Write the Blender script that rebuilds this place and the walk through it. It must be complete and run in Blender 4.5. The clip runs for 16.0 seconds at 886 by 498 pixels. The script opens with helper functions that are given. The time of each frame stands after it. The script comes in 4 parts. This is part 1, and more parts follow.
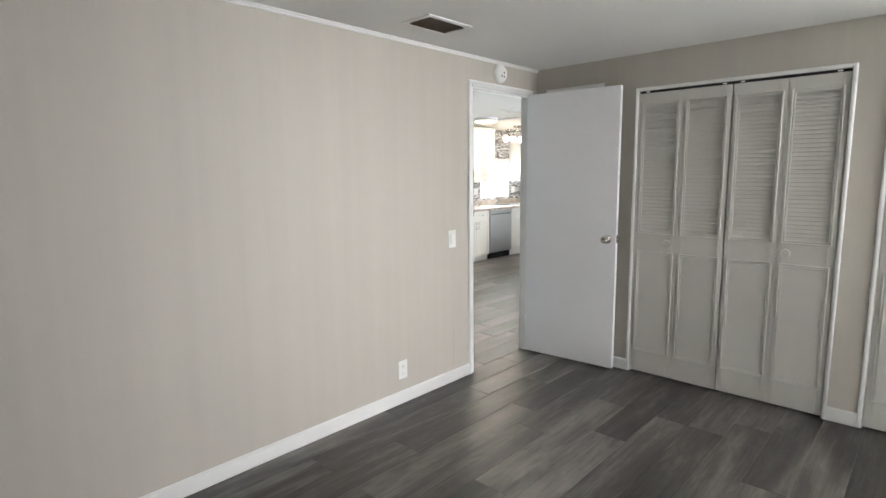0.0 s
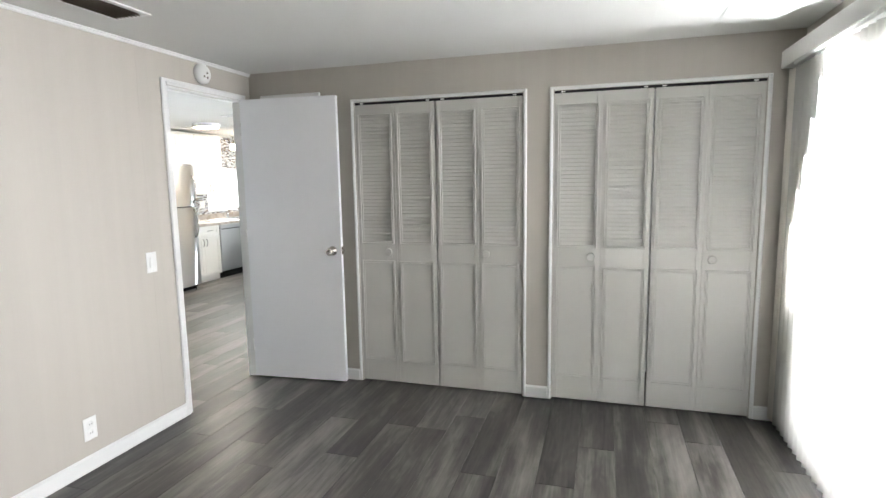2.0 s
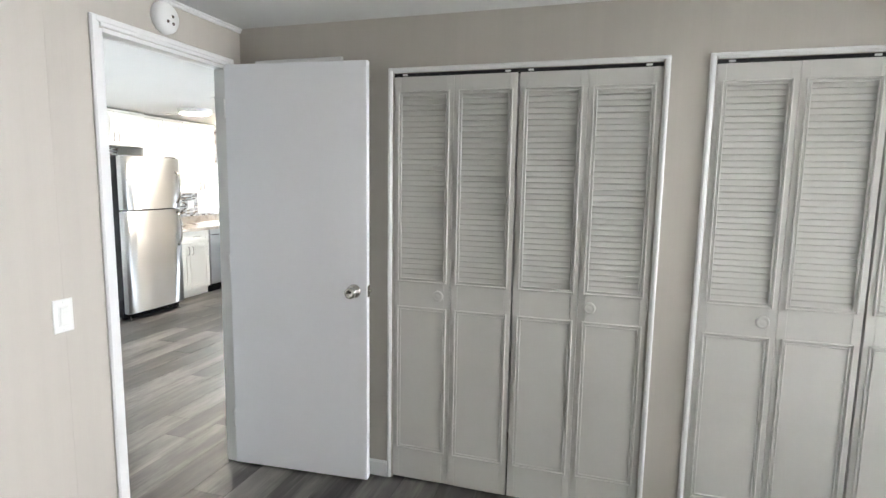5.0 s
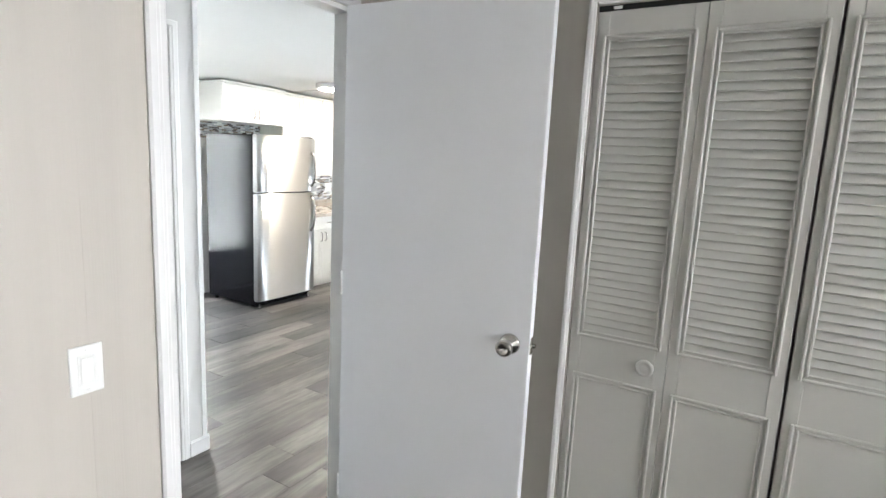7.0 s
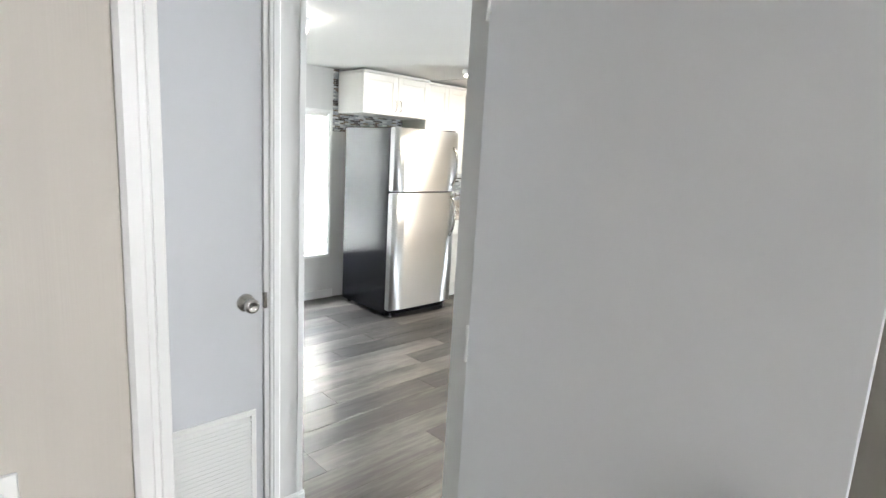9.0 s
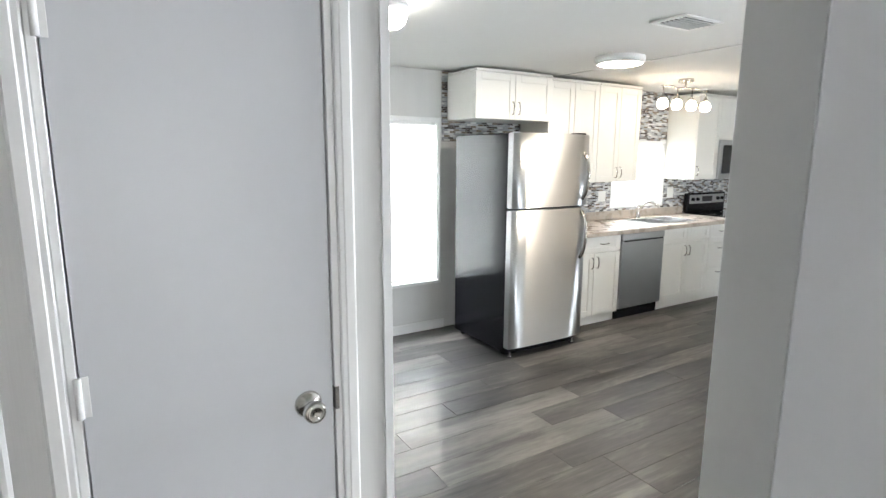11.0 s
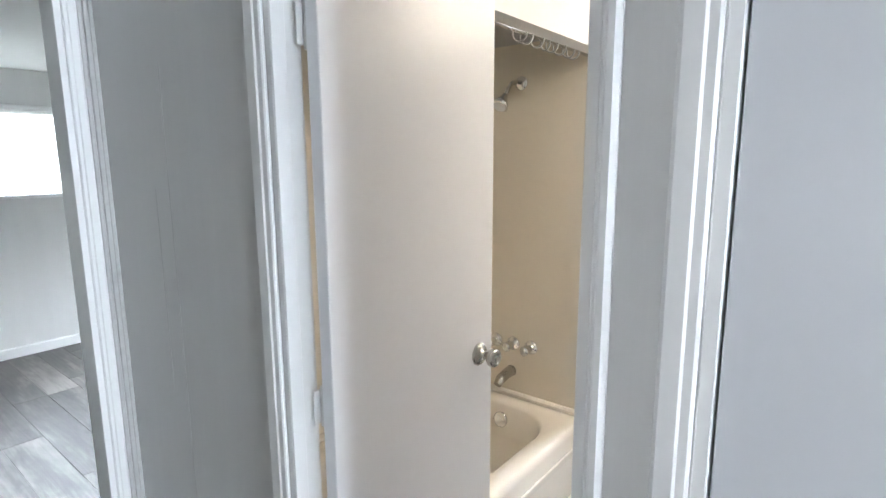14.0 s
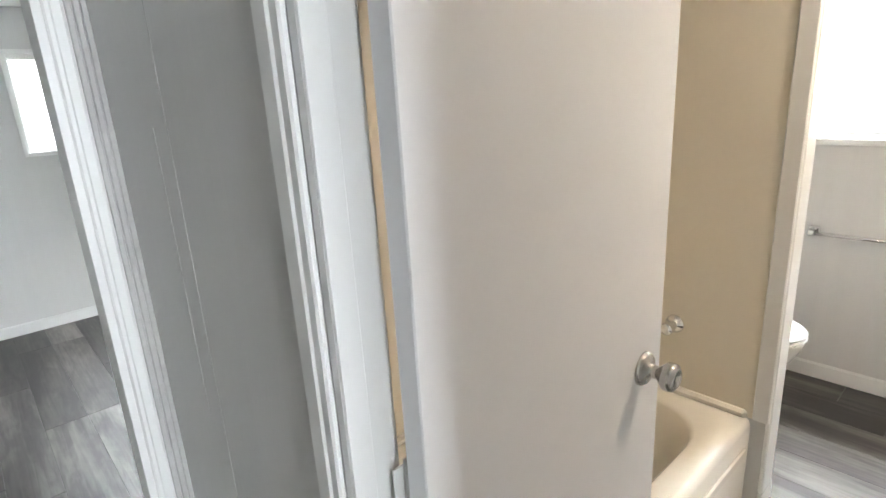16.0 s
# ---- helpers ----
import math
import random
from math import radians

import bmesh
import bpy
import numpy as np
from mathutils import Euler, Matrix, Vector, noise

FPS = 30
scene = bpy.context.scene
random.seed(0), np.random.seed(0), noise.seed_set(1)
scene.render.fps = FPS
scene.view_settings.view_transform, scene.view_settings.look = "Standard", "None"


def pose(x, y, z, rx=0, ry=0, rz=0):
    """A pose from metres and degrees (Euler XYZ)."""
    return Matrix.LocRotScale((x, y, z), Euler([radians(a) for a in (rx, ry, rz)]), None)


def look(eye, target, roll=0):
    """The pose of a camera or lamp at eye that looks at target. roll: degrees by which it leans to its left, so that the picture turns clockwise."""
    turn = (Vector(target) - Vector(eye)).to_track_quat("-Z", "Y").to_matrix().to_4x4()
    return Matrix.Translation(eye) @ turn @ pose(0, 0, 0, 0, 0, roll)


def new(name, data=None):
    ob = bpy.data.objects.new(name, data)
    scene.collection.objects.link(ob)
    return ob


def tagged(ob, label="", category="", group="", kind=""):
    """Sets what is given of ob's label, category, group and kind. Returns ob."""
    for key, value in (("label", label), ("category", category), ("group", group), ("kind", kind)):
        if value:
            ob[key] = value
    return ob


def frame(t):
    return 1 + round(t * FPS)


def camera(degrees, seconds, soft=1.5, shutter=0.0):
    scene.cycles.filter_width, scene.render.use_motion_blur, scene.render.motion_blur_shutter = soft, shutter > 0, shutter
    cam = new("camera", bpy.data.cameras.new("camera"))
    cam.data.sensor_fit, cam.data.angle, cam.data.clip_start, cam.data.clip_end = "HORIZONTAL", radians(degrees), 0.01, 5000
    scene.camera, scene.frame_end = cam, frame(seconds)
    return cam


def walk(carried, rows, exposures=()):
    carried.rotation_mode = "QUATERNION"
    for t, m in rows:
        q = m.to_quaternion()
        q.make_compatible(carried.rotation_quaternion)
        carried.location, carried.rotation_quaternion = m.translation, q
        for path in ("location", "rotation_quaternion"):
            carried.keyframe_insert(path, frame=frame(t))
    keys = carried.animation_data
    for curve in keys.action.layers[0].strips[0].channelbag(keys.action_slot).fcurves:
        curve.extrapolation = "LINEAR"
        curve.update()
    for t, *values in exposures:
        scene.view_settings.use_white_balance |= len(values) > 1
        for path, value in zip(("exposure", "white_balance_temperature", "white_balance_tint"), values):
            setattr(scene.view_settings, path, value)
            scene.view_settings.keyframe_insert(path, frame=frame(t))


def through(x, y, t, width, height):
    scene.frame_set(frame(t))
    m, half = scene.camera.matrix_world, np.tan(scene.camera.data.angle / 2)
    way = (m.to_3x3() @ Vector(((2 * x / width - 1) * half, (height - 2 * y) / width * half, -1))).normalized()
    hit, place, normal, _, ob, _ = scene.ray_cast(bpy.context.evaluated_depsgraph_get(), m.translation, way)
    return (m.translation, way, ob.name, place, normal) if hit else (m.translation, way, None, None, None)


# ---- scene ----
cam = camera(79.3, 16.0)
PATH = [
    (0, (-0.006, -0.035, 1.424), (-1.359, 1.41, 1.144), -0.6),
    (0.5, (0.019, 0.011, 1.43), (-1.067, 1.67, 1.171), -0.0),
    (1, (0.043, 0.051, 1.449), (-0.843, 1.824, 1.183), -0.8),
    (1.5, (0.059, 0.072, 1.423), (-0.589, 1.947, 1.167), -0.3),
    (2, (0.068, 0.187, 1.428), (-0.501, 2.088, 1.172), -0.9),
    (2.5, (0.038, 0.352, 1.448), (-0.459, 2.272, 1.185), -0.2),
    (3, (-0.12, 0.496, 1.437), (-0.508, 2.441, 1.18), -0.7),
    (3.5, (-0.162, 0.692, 1.457), (-0.494, 2.645, 1.185), 0.2),
    (4, (-0.279, 0.896, 1.466), (-0.842, 2.797, 1.205), 1.0),
    (4.2, (-0.351, 0.961, 1.452), (-0.911, 2.865, 1.205), 1.0),
    (6.3, (-0.96, 1.748, 1.508), (-1.709, 3.581, 1.222), 0.3),
    (6.5, (-1.007, 1.821, 1.503), (-1.839, 3.616, 1.208), 0.8),
    (7, (-1.092, 2.005, 1.5), (-2.103, 3.7, 1.18), 2.8),
    (7.5, (-1.214, 2.161, 1.495), (-2.235, 3.848, 1.163), 2.5),
    (8, (-1.346, 2.308, 1.498), (-2.388, 3.979, 1.148), 1.1),
    (8.5, (-1.454, 2.478, 1.493), (-2.723, 3.978, 1.119), 2.8),
    (8.7, (-1.499, 2.521, 1.48), (-2.84, 3.959, 1.116), 3.1),
    (10.8, (-2.091, 2.964, 1.505), (-3.752, 4.02, 1.149), 1.0),
    (11, (-2.168, 2.999, 1.513), (-3.85, 4.024, 1.168), 0.3),
    (11.5, (-2.301, 3.064, 1.515), (-4.1, 3.874, 1.183), -0.5),
    (12, (-2.389, 3.133, 1.524), (-4.335, 3.476, 1.213), 1.3),
    (12.5, (-2.482, 3.127, 1.519), (-4.456, 3.018, 1.217), -0.6),
    (13, (-2.603, 3.08, 1.52), (-4.543, 2.695, 1.223), -2.1),
    (13.5, (-2.681, 3.038, 1.529), (-4.496, 2.253, 1.23), -1.5),
    (14, (-2.767, 3.015, 1.523), (-4.303, 1.778, 1.188), -0.3),
    (14.5, (-2.836, 2.944, 1.507), (-4.219, 1.56, 1.092), -0.4),
    (15, (-2.917, 2.827, 1.491), (-4.28, 1.421, 1.081), -1.4),
    (15.5, (-3.014, 2.715, 1.479), (-4.324, 1.283, 0.998), -1.4),
    (16, (-3.11, 2.6, 1.473), (-4.391, 1.164, 0.927), -3.3),
]
EXPOSURES = [(0, 0.06, 6600, 10), (1.0, 0.0, 6550, 10), (1.7, 0.28, 6500, 10), (3, 0.42, 6450, 10), (6.5, 0.45, 6400, 10), (8, 0.27, 6500, 10), (9, 0.15, 6550, 10), (11, -0.15, 6500, 10), (12.3, -0.35, 6200, 10), (13.0, -0.33, 6000, 10), (13.6, -0.18, 5950, 10), (14.2, -0.1, 6250, 10), (15, -0.06, 6550, 10), (16, -0.17, 6600, 10)]
# watts of the daylight outside each opening, and the glow of the lamps
DAYLIGHT = {"slider": 265, "kitchen": 360, "sink": 220, "bath": 1150, "bedroom": 1150, "side": 1950, "living": 155, "living_side": 150}
LAMPS = {"led": 110.0, "globe": 30.0, "dome": 28.0, "bath": 150.0}
walk(cam, [(t, look(eye, target, roll)) for t, eye, target, roll in PATH], EXPOSURES)

# ---- world, sun and daylight ----
world = bpy.data.worlds.new("world")
scene.world = world
world.use_nodes = True
sky = world.node_tree.nodes.new("ShaderNodeTexSky")
sky.sky_type, sky.sun_disc = "NISHITA", False
sky.sun_elevation, sky.sun_rotation = radians(22), radians(-62)
world.node_tree.links.new(sky.outputs[0], world.node_tree.nodes["Background"].inputs[0])
world.node_tree.nodes["Background"].inputs[1].default_value = 0.12


def lamp(name, kind, energy, m, colour=(1, 1, 1), **values):
    data = bpy.data.lights.new(name, kind)
    data.energy, data.color = energy, colour
    if kind == "AREA":
        data.shape, data.size, data.size_y = "RECTANGLE", values["w"], values["h"]
        data.spread = radians(values.get("spread", 180))
    elif kind == "SUN":
        data.angle = radians(values["angle"])
    else:
        data.shadow_soft_size = values["r"]
    ob = new(name, data)
    ob.matrix_world = m
    return ob


lamp("sun", "SUN", 4.0, look((-12, 12, 8), (-12 + 0.88 * 0.927, 12 - 0.47 * 0.927, 8 - 0.375)), (1, 0.93, 0.82), angle=0.5)
DAY, COOL = (0.95, 0.965, 1.0), (0.86, 0.93, 1.0)
# daylight outside the openings
lamp("daylight_slider", "AREA", DAYLIGHT["slider"], look((1.50, 2.30, 1.25), (0, 1.62, 0.99)), DAY, w=2.4, h=2.1, spread=97)
lamp("daylight_kitchen", "AREA", DAYLIGHT["kitchen"], look((-6.45, 5.06, 1.2), (0, 5.06, 1.1)), COOL, w=0.9, h=1.6)
lamp("daylight_sink", "AREA", DAYLIGHT["sink"], look((-6.45, 7.9, 1.4), (0, 7.9, 1.3)), COOL, w=1.0, h=0.9)
lamp("daylight_bath", "AREA", DAYLIGHT["bath"], look((-6.45, 2.3, 1.6), (0, 2.3, 1.5)), COOL, w=1.1, h=0.9)
lamp("daylight_bedroom", "AREA", DAYLIGHT["bedroom"], look((-3.95, -2.5, 1.6), (-3.95, 0, 1.5)), COOL, w=1.3, h=0.9)
# fill through an added, unseen window, to brighten the rear bedroom
lamp("fill_rear_side", "AREA", DAYLIGHT["side"], look((-6.45, -0.9, 1.5), (0, -0.9, 1.3)), COOL, w=1.4, h=1.2)
# fill from the east through an added window that is never in view
lamp("fill_living_side", "AREA", DAYLIGHT["living_side"], look((1.5, 7.3, 1.4), (0, 7.3, 1.3)), COOL, w=2.4, h=1.7)
# narrowed beam through the unseen north window, aimed down the hall
lamp("daylight_living", "AREA", DAYLIGHT["living"], look((-2.5, 10.6, 1.3), (-2.6, 0, 1.1)), COOL, w=2.2, h=1.7, spread=70)


# ---- materials ----
def material(name, colour, rough=0.5, metal=0.0, vary=0.06, scale=3.0, stretch=(1, 1, 1), bump=0.0, bump_scale=60.0, spread=0.0, **extra):
    """A Principled surface: base colour varied at two scales, roughness varied, fine relief. spread: variation from object to object."""
    m = bpy.data.materials.new(name)
    m.use_nodes = True
    n, l = m.node_tree.nodes, m.node_tree.links
    p = n["Principled BSDF"]
    p.inputs["Roughness"].default_value, p.inputs["Metallic"].default_value = rough, metal
    for key, value in extra.items():
        p.inputs[key.replace("_", " ")].default_value = value
    co = n.new("ShaderNodeTexCoord")
    mp = n.new("ShaderNodeMapping")
    mp.inputs["Scale"].default_value = stretch
    l.new(co.outputs["Object"], mp.inputs[0])
    big, fine = n.new("ShaderNodeTexNoise"), n.new("ShaderNodeTexNoise")
    big.inputs["Scale"].default_value, fine.inputs["Scale"].default_value = scale, bump_scale
    big.inputs["Detail"].default_value, fine.inputs["Detail"].default_value = 4, 5
    for t in (big, fine):
        l.new(mp.outputs[0], t.inputs["Vector"])
    mix = n.new("ShaderNodeMath")
    mix.operation = "MULTIPLY_ADD"
    mix.inputs[1].default_value = 0.35
    l.new(fine.outputs[0], mix.inputs[0])
    l.new(big.outputs[0], mix.inputs[2])
    ramp = n.new("ShaderNodeMapRange")
    ramp.inputs["From Min"].default_value, ramp.inputs["From Max"].default_value = 0.3, 1.05
    ramp.inputs["To Min"].default_value, ramp.inputs["To Max"].default_value = 1 - vary, 1 + vary
    l.new(mix.outputs[0], ramp.inputs[0])
    last = ramp.outputs[0]
    if spread:
        info = n.new("ShaderNodeObjectInfo")
        r2 = n.new("ShaderNodeMapRange")
        r2.inputs["To Min"].default_value, r2.inputs["To Max"].default_value = 1 - spread, 1 + spread
        l.new(info.outputs["Random"], r2.inputs[0])
        mm = n.new("ShaderNodeMath")
        mm.operation = "MULTIPLY"
        l.new(last, mm.inputs[0])
        l.new(r2.outputs[0], mm.inputs[1])
        last = mm.outputs[0]
    sc = n.new("ShaderNodeVectorMath")
    sc.operation = "SCALE"
    sc.inputs[0].default_value = colour
    l.new(last, sc.inputs["Scale"])
    l.new(sc.outputs[0], p.inputs["Base Color"])
    rr = n.new("ShaderNodeMapRange")
    rr.inputs["To Min"].default_value, rr.inputs["To Max"].default_value = rough * 0.85, min(1, rough * 1.15)
    l.new(big.outputs[0], rr.inputs[0])
    l.new(rr.outputs[0], p.inputs["Roughness"])
    if bump:
        b = n.new("ShaderNodeBump")
        b.inputs["Strength"].default_value, b.inputs["Distance"].default_value = bump, 0.002
        l.new(fine.outputs[0], b.inputs["Height"])
        l.new(b.outputs[0], p.inputs["Normal"])
    return m


def plank_material():
    """Grey-brown vinyl planks: long grain, cloudy patches, each plank of its own shade."""
    m = bpy.data.materials.new("vinyl_plank")
    m.use_nodes = True
    n, l = m.node_tree.nodes, m.node_tree.links
    p = n["Principled BSDF"]
    co, info = n.new("ShaderNodeTexCoord"), n.new("ShaderNodeObjectInfo")
    shift = n.new("ShaderNodeVectorMath")
    shift.operation = "MULTIPLY_ADD"
    l.new(info.outputs["Random"], shift.inputs[0])
    shift.inputs[1].default_value = (37, 91, 13)
    l.new(co.outputs["Object"], shift.inputs[2])

    def noise_at(scale, stretch, detail=5, distortion=0.0):
        mp, t = n.new("ShaderNodeMapping"), n.new("ShaderNodeTexNoise")
        mp.inputs["Scale"].default_value = stretch
        t.inputs["Scale"].default_value, t.inputs["Detail"].default_value, t.inputs["Distortion"].default_value = scale, detail, distortion
        l.new(shift.outputs[0], mp.inputs[0])
        l.new(mp.outputs[0], t.inputs["Vector"])
        return t.outputs[0]

    cloud = noise_at(6.5, (1, 0.15, 1), 4, 0.6)
    grain = noise_at(55.0, (1, 0.05, 1), 6, 0.8)
    knots = noise_at(16.0, (1, 0.3, 1), 3, 1.5)

    def fma(a, k, b):
        x = n.new("ShaderNodeMath")
        x.operation = "MULTIPLY_ADD"
        l.new(a, x.inputs[0])
        x.inputs[1].default_value = k
        if isinstance(b, float):
            x.inputs[2].default_value = b
        else:
            l.new(b, x.inputs[2])
        return x.outputs[0]

    value = fma(cloud, 1.55, fma(grain, 0.55, fma(knots, 0.4, fma(info.outputs["Random"], 0.44, -0.96))))
    ramp = n.new("ShaderNodeValToRGB")
    ramp.color_ramp.elements[0].position, ramp.color_ramp.elements[0].color = 0.2, (0.019, 0.017, 0.0152, 1)
    ramp.color_ramp.elements[1].position, ramp.color_ramp.elements[1].color = 0.95, (0.185, 0.172, 0.155, 1)
    e = ramp.color_ramp.elements.new(0.5)
    e.color = (0.058, 0.052, 0.0465, 1)
    l.new(value, ramp.inputs[0])
    l.new(ramp.outputs[0], p.inputs["Base Color"])
    rough = n.new("ShaderNodeMapRange")
    rough.inputs["To Min"].default_value, rough.inputs["To Max"].default_value = 0.30, 0.50
    l.new(cloud, rough.inputs[0])
    l.new(rough.outputs[0], p.inputs["Roughness"])
    b = n.new("ShaderNodeBump")
    b.inputs["Strength"].default_value, b.inputs["Distance"].default_value = 0.25, 0.0015
    l.new(grain, b.inputs["Height"])
    l.new(b.outputs[0], p.inputs["Normal"])
    return m


def mosaic_material():
    """Small stick mosaic of glass and stone in greys, browns and whites."""
    m = bpy.data.materials.new("mosaic_tile")
    m.use_nodes = True
    n, l = m.node_tree.nodes, m.node_tree.links
    p = n["Principled BSDF"]
    co = n.new("ShaderNodeTexCoord")
    sep, comb = n.new("ShaderNodeSeparateXYZ"), n.new("ShaderNodeCombineXYZ")
    l.new(co.outputs["Object"], sep.inputs[0])
    l.new(sep.outputs["Y"], comb.inputs["X"])
    l.new(sep.outputs["Z"], comb.inputs["Y"])
    brick = n.new("ShaderNodeTexBrick")
    brick.offset = 0.37
    for key, value in (("Scale", 1.0), ("Mortar Size", 0.0012), ("Brick Width", 0.058), ("Row Height", 0.0165), ("Bias", 0.0)):
        brick.inputs[key].default_value = value
    brick.inputs["Color1"].default_value, brick.inputs["Color2"].default_value = (0, 0, 0, 1), (1, 1, 1, 1)
    brick.inputs["Mortar"].default_value = (0.5, 0.5, 0.5, 1)
    l.new(comb.outputs[0], brick.inputs["Vector"])
    ramp = n.new("ShaderNodeValToRGB")
    ramp.color_ramp.interpolation = "CONSTANT"
    els = ramp.color_ramp.elements
    els[0].position, els[0].color = 0.0, (0.07, 0.055, 0.05, 1)
    els[1].position, els[1].color = 0.22, (0.33, 0.34, 0.36, 1)
    for pos, c in ((0.42, (0.62, 0.62, 0.62, 1)), (0.58, (0.22, 0.17, 0.13, 1)), (0.74, (0.45, 0.46, 0.48, 1)), (0.88, (0.75, 0.75, 0.74, 1))):
        els.new(pos).color = c
    l.new(brick.outputs["Color"], ramp.inputs[0])
    l.new(ramp.outputs[0], p.inputs["Base Color"])
    p.inputs["Roughness"].default_value = 0.18
    b = n.new("ShaderNodeBump")
    b.invert = True
    b.inputs["Strength"].default_value, b.inputs["Distance"].default_value = 0.5, 0.001
    l.new(brick.outputs["Fac"], b.inputs["Height"])
    l.new(b.outputs[0], p.inputs["Normal"])
    return m


def counter_material():
    m = material("laminate_stone", (0.46, 0.40, 0.34), 0.28, vary=0.25, scale=9.0, bump_scale=70.0)
    return m


def blind_material(name, colour, through, clear_share=0.0):
    m = bpy.data.materials.new(name)
    m.use_nodes = True
    n, l = m.node_tree.nodes, m.node_tree.links
    p = n["Principled BSDF"]
    p.inputs["Base Color"].default_value, p.inputs["Roughness"].default_value = (*colour, 1), 0.5
    t, mix = n.new("ShaderNodeBsdfTranslucent"), n.new("ShaderNodeMixShader")
    wave = n.new("ShaderNodeTexNoise")
    wave.inputs["Scale"].default_value = 20
    r = n.new("ShaderNodeMapRange")
    r.inputs["To Min"].default_value, r.inputs["To Max"].default_value = through - 0.04, through + 0.04
    l.new(wave.outputs[0], r.inputs[0])
    t.inputs["Color"].default_value = (*colour, 1)
    l.new(r.outputs[0], mix.inputs[0])
    l.new(p.outputs[0], mix.inputs[1])
    l.new(t.outputs[0], mix.inputs[2])
    # added transparency: lets lamp light pass straight through the solid vanes
    clear, mix2 = n.new("ShaderNodeBsdfTransparent"), n.new("ShaderNodeMixShader")
    mix2.inputs[0].default_value = clear_share
    l.new(mix.outputs[0], mix2.inputs[1])
    l.new(clear.outputs[0], mix2.inputs[2])
    l.new(mix2.outputs[0], n["Material Output"].inputs[0])
    return m


def glass_material():
    m = bpy.data.materials.new("window_glass")
    m.use_nodes = True
    p = m.node_tree.nodes["Principled BSDF"]
    p.inputs["Base Color"].default_value, p.inputs["Roughness"].default_value = (1, 1, 1, 1), 0.0
    p.inputs["Transmission Weight"].default_value, p.inputs["IOR"].default_value = 1.0, 1.01
    return m


def glow_material(name, colour, strength):
    m = bpy.data.materials.new(name)
    m.use_nodes = True
    p = m.node_tree.nodes["Principled BSDF"]
    p.inputs["Base Color"].default_value = (0.9, 0.9, 0.9, 1)
    p.inputs["Emission Color"].default_value, p.inputs["Emission Strength"].default_value = (*colour, 1), strength
    return m


WALL = material("wall_greige", (0.485, 0.453, 0.406), 0.62, vary=0.05, scale=2.2, stretch=(7, 7, 0.12), bump=0.12, bump_scale=35)
WALL_HALL = material("wall_light_grey", (0.655, 0.652, 0.64), 0.55, vary=0.05, scale=2.0, stretch=(5, 5, 0.15), bump=0.12, bump_scale=40)
CEIL = material("ceiling_white", (0.71, 0.71, 0.69), 0.8, vary=0.04, scale=1.5, bump=0.5, bump_scale=110)
TRIM = material("trim_white_paint", (0.80, 0.80, 0.79), 0.32, vary=0.03, scale=4, bump=0.08, bump_scale=45)
DOOR = material("door_white_paint", (0.84, 0.85, 0.875), 0.40, vary=0.025, scale=2, bump=0.1, bump_scale=30)
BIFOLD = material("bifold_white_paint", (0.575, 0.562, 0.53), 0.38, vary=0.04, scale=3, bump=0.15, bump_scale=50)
# door white dimmed evenly to offset the strong daylight on the closet door
STORE_DIMMED = material("closet_door_dimmed_white", (0.60, 0.61, 0.635), 0.42, vary=0.03, scale=2, bump=0.1, bump_scale=30)
PLASTIC = material("white_plastic", (0.82, 0.82, 0.80), 0.3, vary=0.02, bump=0.02)
DARK = material("dark_void", (0.02, 0.02, 0.02), 0.8, vary=0.2)
NICKEL = material("brushed_nickel", (0.52, 0.50, 0.47), 0.24, 1.0, vary=0.08, scale=30, stretch=(1, 1, 8), bump=0.05, bump_scale=300)
CHROME = material("chrome", (0.78, 0.78, 0.78), 0.08, 1.0, vary=0.03, scale=8)
STEEL = material("stainless_steel", (0.46, 0.465, 0.465), 0.30, 1.0, vary=0.06, scale=2.5, stretch=(1, 1, 1), bump=0.05, bump_scale=2.5)
BLACK = material("black_enamel", (0.006, 0.006, 0.008), 0.17, vary=0.04, scale=4, bump=0.06, bump_scale=140, IOR=1.32)
BLACKGLASS = material("black_glass", (0.01, 0.01, 0.012), 0.06, vary=0.2)
CABINET = material("cabinet_white", (0.80, 0.79, 0.75), 0.36, vary=0.025, scale=3, bump=0.05, bump_scale=60)
WOOD = material("butcher_block", (0.40, 0.22, 0.085), 0.42, vary=0.3, scale=6, stretch=(1, 12, 12), bump=0.2, bump_scale=40)
TUB = material("tub_enamel", (0.87, 0.83, 0.75), 0.14, vary=0.02, scale=2)
SURROUND = material("shower_surround", (0.86, 0.80, 0.68), 0.3, vary=0.03, scale=1.5, bump=0.05, bump_scale=40)
PORCELAIN = material("white_porcelain", (0.85, 0.84, 0.81), 0.12, vary=0.02)
BEIGE = material("bath_wall_beige", (0.62, 0.575, 0.51), 0.55, vary=0.04, scale=2, bump=0.1, bump_scale=40)
SUBFLOOR = material("plank_joint_dark", (0.03, 0.028, 0.026), 0.7, vary=0.2)
BROWN = material("dark_bronze_slat", (0.10, 0.075, 0.055), 0.5, 0.3, vary=0.2)
EXTERIOR = material("grass_ground", (0.10, 0.13, 0.05), 0.9, vary=0.4, scale=0.6, bump=0.4)
CLEAR = material("clear_plastic", (0.95, 0.95, 0.92), 0.12, vary=0.02, Transmission_Weight=0.25)
# grey of the panel seams, and painted shade on the casing's filler strip
SEAM_AND_SHADE = material("seam_and_shade_grey", (0.47, 0.465, 0.455), 0.7, vary=0.2, scale=8)
PLANK = plank_material()
MOSAIC = mosaic_material()
COUNTER = counter_material()
VANE = blind_material("blind_vane", (0.88, 0.87, 0.84), 0.62, 0.42)
